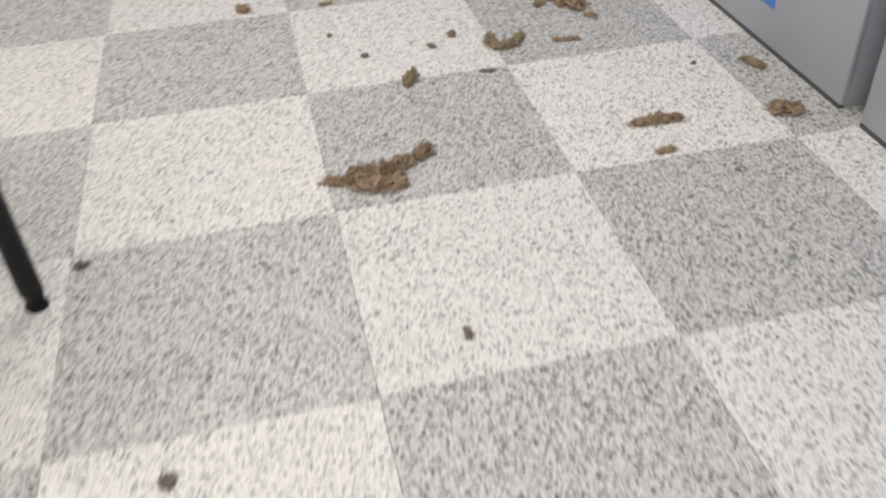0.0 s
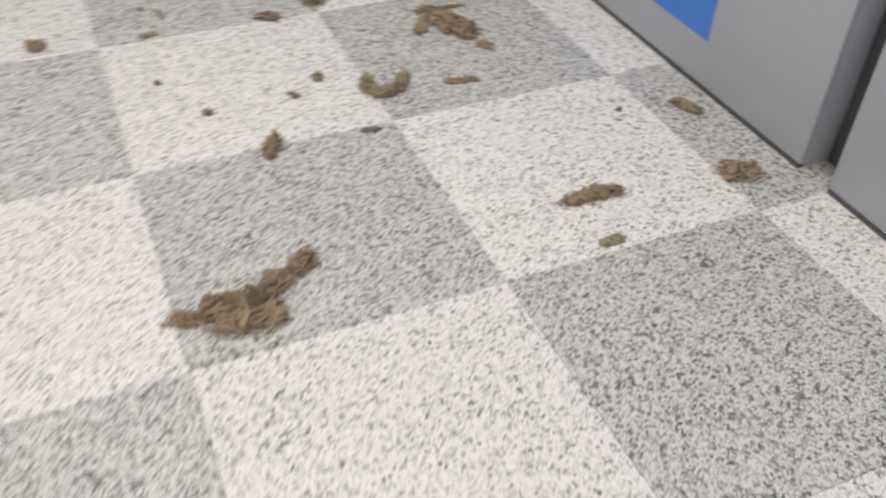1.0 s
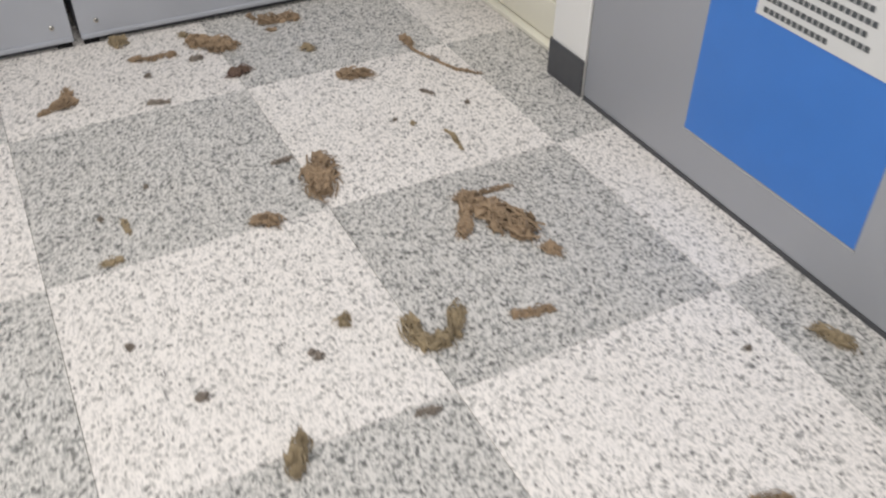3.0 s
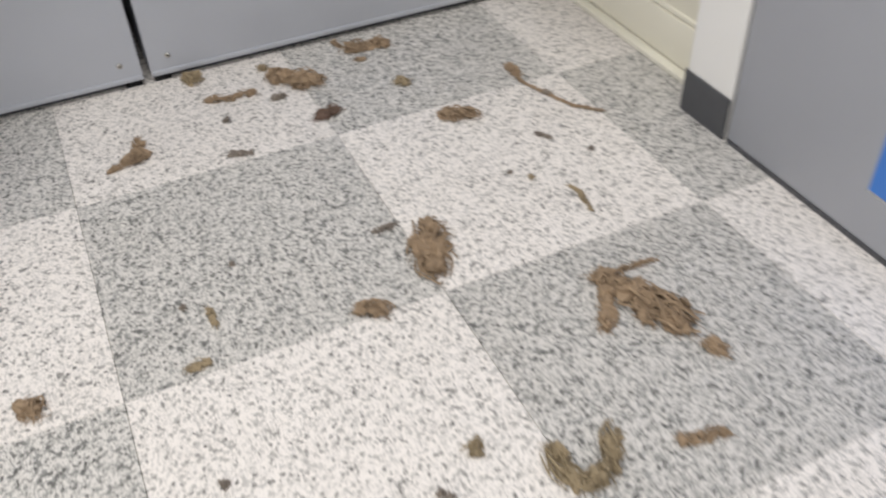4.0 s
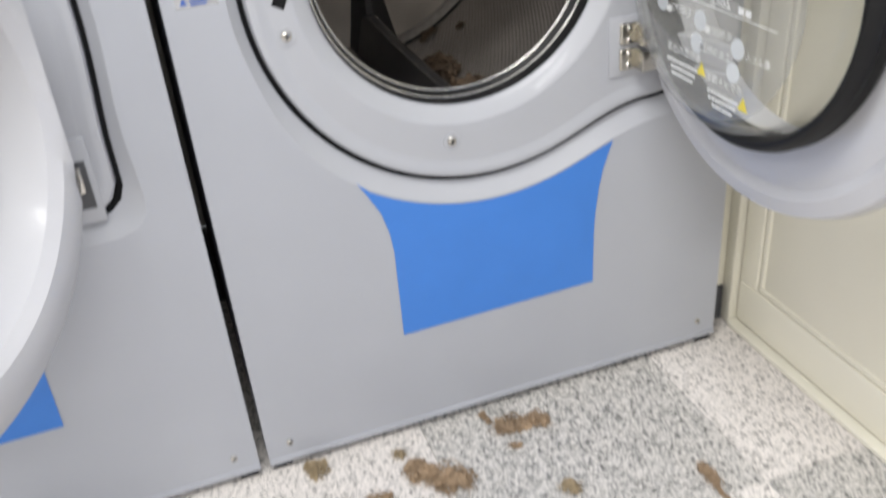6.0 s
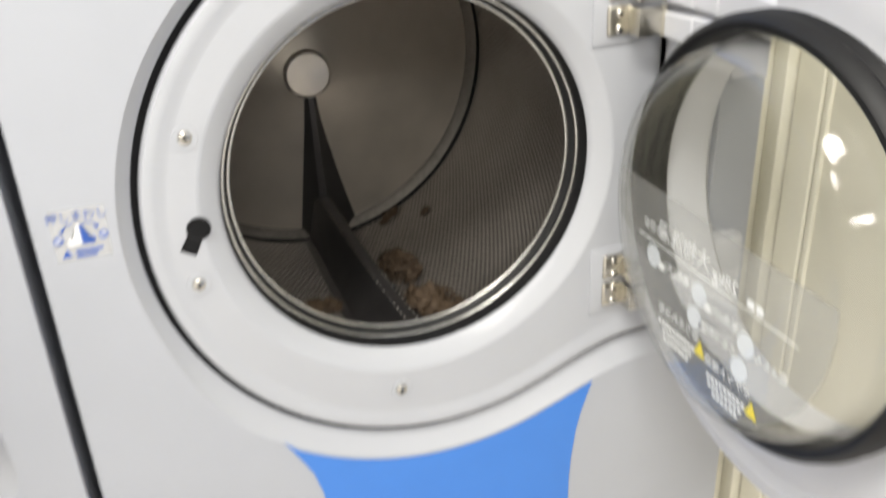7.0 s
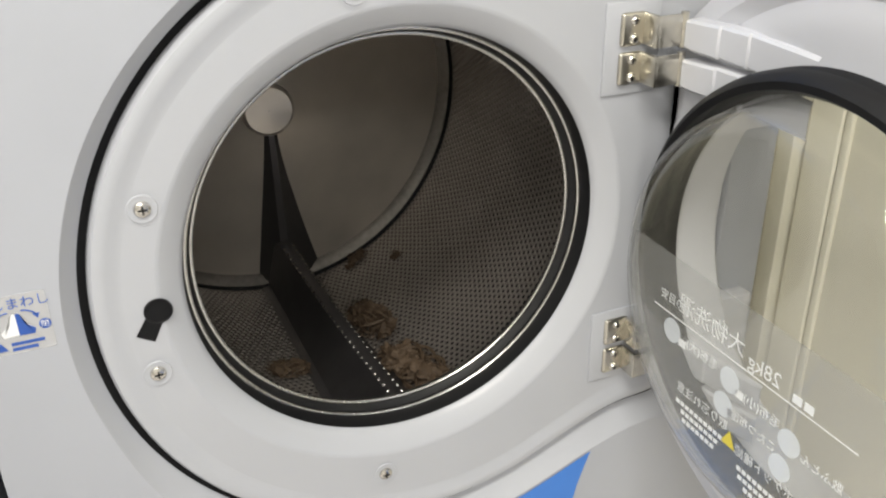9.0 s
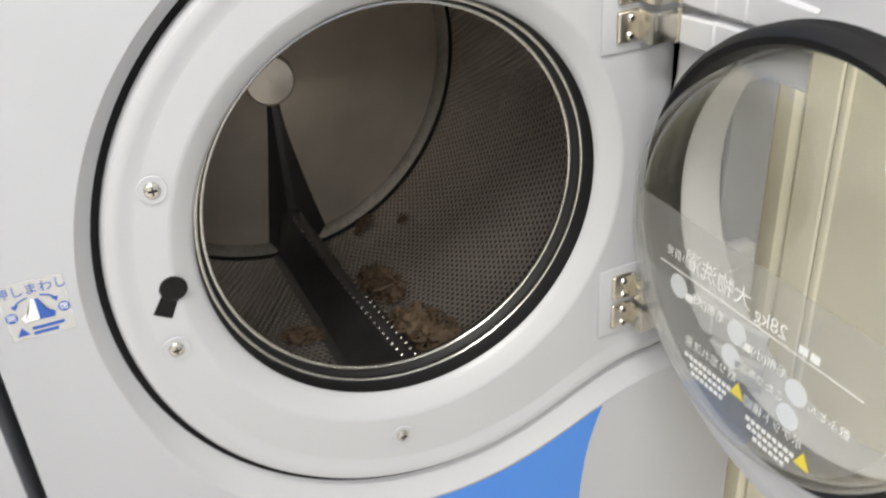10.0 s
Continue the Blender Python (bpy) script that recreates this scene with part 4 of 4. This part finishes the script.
clump("olive lint scrap on a tile", [(-0.362, 0.016), (-0.339, 0.017)], 0.015, 0.009, LINT_PALE)
clump("small brown lint ball", [(-0.562, 0.045), (-0.556, 0.033)], 0.03, 0.018)
clump(small, [(-0.258, 0.194)], 0.008, 0, LINT_GREY)
clump("large ragged star-shaped heap of brown lint", [(0.226, -0.118), (0.240, -0.148), (0.252, -0.180), (0.258, -0.214)], 0.044, 0.026, LINT, 22, None, (
    ([(0.204, -0.074), (0.214, -0.092), (0.222, -0.112)], 0.032, 0.02), ([(0.206, -0.072), (0.25, -0.078), (0.302, -0.082)], 0.011, 0.010),
    ([(0.205, -0.105), (0.182, -0.138), (0.160, -0.170)], 0.023, 0.015), ([(0.228, -0.15), (0.220, -0.185)], 0.024, 0.016), ([(0.262, -0.15), (0.278, -0.185)], 0.022, 0.018)))
clump("small brown lint tuft", [(0.268, -0.25), (0.272, -0.272)], 0.022, 0.010)
clump("small round lint ball", [(-0.082, -0.262)], 0.02, 0.013, LINT_PALE)
clump(small, [(-0.139, -0.311)], 0.014, 0, LINT_GREY)
clump(small, [(-0.366, -0.178)], 0.012, 0, LINT_GREY)
clump("horseshoe-shaped roll of felted brown lint", [(-0.002, -0.306), (-0.008, -0.340), (0.007, -0.366), (0.032, -0.368), (0.056, -0.348), (0.076, -0.316)], 0.027, 0.02, LINT_PALE, 14)
clump("flat forked lint scrap", [(0.14, -0.362), (0.17, -0.368), (0.196, -0.376)], 0.018, 0.010)
clump(small, [(0.396, -0.565)], 0.009, 0, LINT_GREY)
clump("upright olive lint flake", [(-0.236, -0.482), (-0.222, -0.456), (-0.207, -0.432)], 0.021, 0.026, LINT_PALE)
clump(small, [(-0.3, -0.312)], 0.014, 0, LINT_GREY)
clump(small, [(-0.146, -0.3)], 0.010, 0, LINT_GREY)
clump("flat grey lint scrap", [(-0.064, -0.461), (-0.036, -0.469)], 0.013, 0.008, LINT_GREY)
clump("oblong brown lint roll by the dryer", [(0.507, -0.58), (0.527, -0.632)], 0.026, 0.015, LINT_PALE)
clump("ragged brown lint strip", [(0.16, -0.775), (0.19, -0.772), (0.225, -0.774), (0.265, -0.777)], 0.024, 0.016)
clump("small pale lint scrap", [(0.17, -0.879), (0.204, -0.88)], 0.018, 0.011, LINT_PALE)
clump("curled brown lint ball beside the dryer", [(0.458, -0.798), (0.482, -0.808), (0.505, -0.818)], 0.042, 0.024)
clump("long matted twist of brown lint with a raised arm", [(-0.405, -0.826), (-0.375, -0.838), (-0.345, -0.842), (-0.315, -0.836)], 0.042, 0.027, LINT, 16, None, (
    ([(-0.455, -0.795), (-0.43, -0.806), (-0.405, -0.815)], 0.017, 0.014), ([(-0.468, -0.806), (-0.44, -0.818), (-0.424, -0.826)], 0.010, 0.010),
    ([(-0.402, -0.800), (-0.392, -0.792)], 0.026, 0.024), ([(-0.365, -0.812), (-0.34, -0.808), (-0.318, -0.80)], 0.032, 0.03),
    ([(-0.312, -0.79), (-0.295, -0.776)], 0.036, 0.026), ([(-0.275, -0.768), (-0.245, -0.751)], 0.03, 0.022)))
clump("small grey-brown lint scrap", [(-0.887, -0.939), (-0.872, -0.932)], 0.016, 0, LINT_GREY)
clump(small, [(-0.3, -1.252), (-0.3, -1.275)], 0.011, 0, LINT_GREY)
clump("small brown lint ball", [(-0.738, -1.425)], 0.02, 0, LINT_GREY)
clump(small, [(-0.345, 0.135)], 0.008, 0, LINT_GREY)
clump(small, [(0.215, 0.205)], 0.007, 0, LINT_GREY)


# lint left in the drum
def drum_frame(angle, y):
    a = radians(angle)
    up = Vector((-math.cos(a), 0, -math.sin(a)))
    ahead = Vector((0, 1, 0))
    right = ahead.cross(up)
    p = Vector((DRUM_X, y, DRUM_Z)) - up * (DRUM_R - 0.0015)
    m = Matrix((right, ahead, up)).transposed().to_4x4()
    m.translation = p
    return m


LD = "damp brown lint clump in the drum, darkened for shade"
clump(LD, [(-0.02, 0.05), (0.0, 0.0), (0.012, -0.05)], 0.05, 0.022, LINT_WET_SHADED, 14, drum_frame(-71.5, 0.985))
clump(LD, [(-0.01, 0.03), (0.01, -0.03)], 0.045, 0.03, LINT_WET_SHADED, 12, drum_frame(-73.5, 1.125))
clump(LD, [(-0.02, 0.0), (0.02, 0.0)], 0.03, 0.014, LINT_WET_SHADED, 6, drum_frame(-100, 1.068))
clump(LD, [(-0.01, 0.0), (0.012, 0.0)], 0.022, 0.012, LINT_WET_SHADED, 5, drum_frame(-65.5, 1.30))
clump(LD, [(-0.004, 0.0), (0.005, 0.0)], 0.014, 0.008, LINT_WET_SHADED, 3, drum_frame(-56, 1.234))
clump(LD, [(-0.004, 0.0), (0.005, 0.0)], 0.012, 0.008, LINT_WET_SHADED, 3, drum_frame(-68.7, 1.287))
clump(LD, [(-0.01, 0.0), (0.01, 0.0)], 0.02, 0.009, LINT_WET_SHADED, 3, drum_frame(-120, 1.25))

# ---- floor of loose-laid tiles, one object a tile ----
floor = structure("floor", box_bm(-3.2, 1.42, -3.78, 1.72, -0.05, -0.0032), CHARCOAL, "checkered floor of pale and darker speckled vinyl tiles")
T = 0.45


def tile_mesh(sx, sy, material):
    me = bpy.data.meshes.new("tile")
    b, g = 0.0009, 0.00025
    x, y = sx / 2 - g, sy / 2 - g
    vs = [(sxx * (x - o), syy * (y - o), z) for z, o in ((-0.0032, 0), (-b, 0), (0.0, b)) for sxx, syy in ((-1, -1), (1, -1), (1, 1), (-1, 1))]
    fs = [(8, 9, 10, 11)]
    for r in (0, 4):
        fs += [(r + k, r + (k + 1) % 4, r + 4 + (k + 1) % 4, r + 4 + k) for k in range(4)]
    me.from_pydata(vs, [], fs)
    me.materials.append(material)
    return me


tile_kinds = {p: tile_mesh(T, T, m) for p, m in ((0, TILE_LIGHT), (1, TILE_DARK))}
for i in range(-7, 3):
    for j in range(-8, 3):
        ob = new("tile", tile_kinds[(i + j) % 2])
        ob.location = ((i + 0.5) * T, (j + 0.5) * T, 0)
        ob.parent = floor
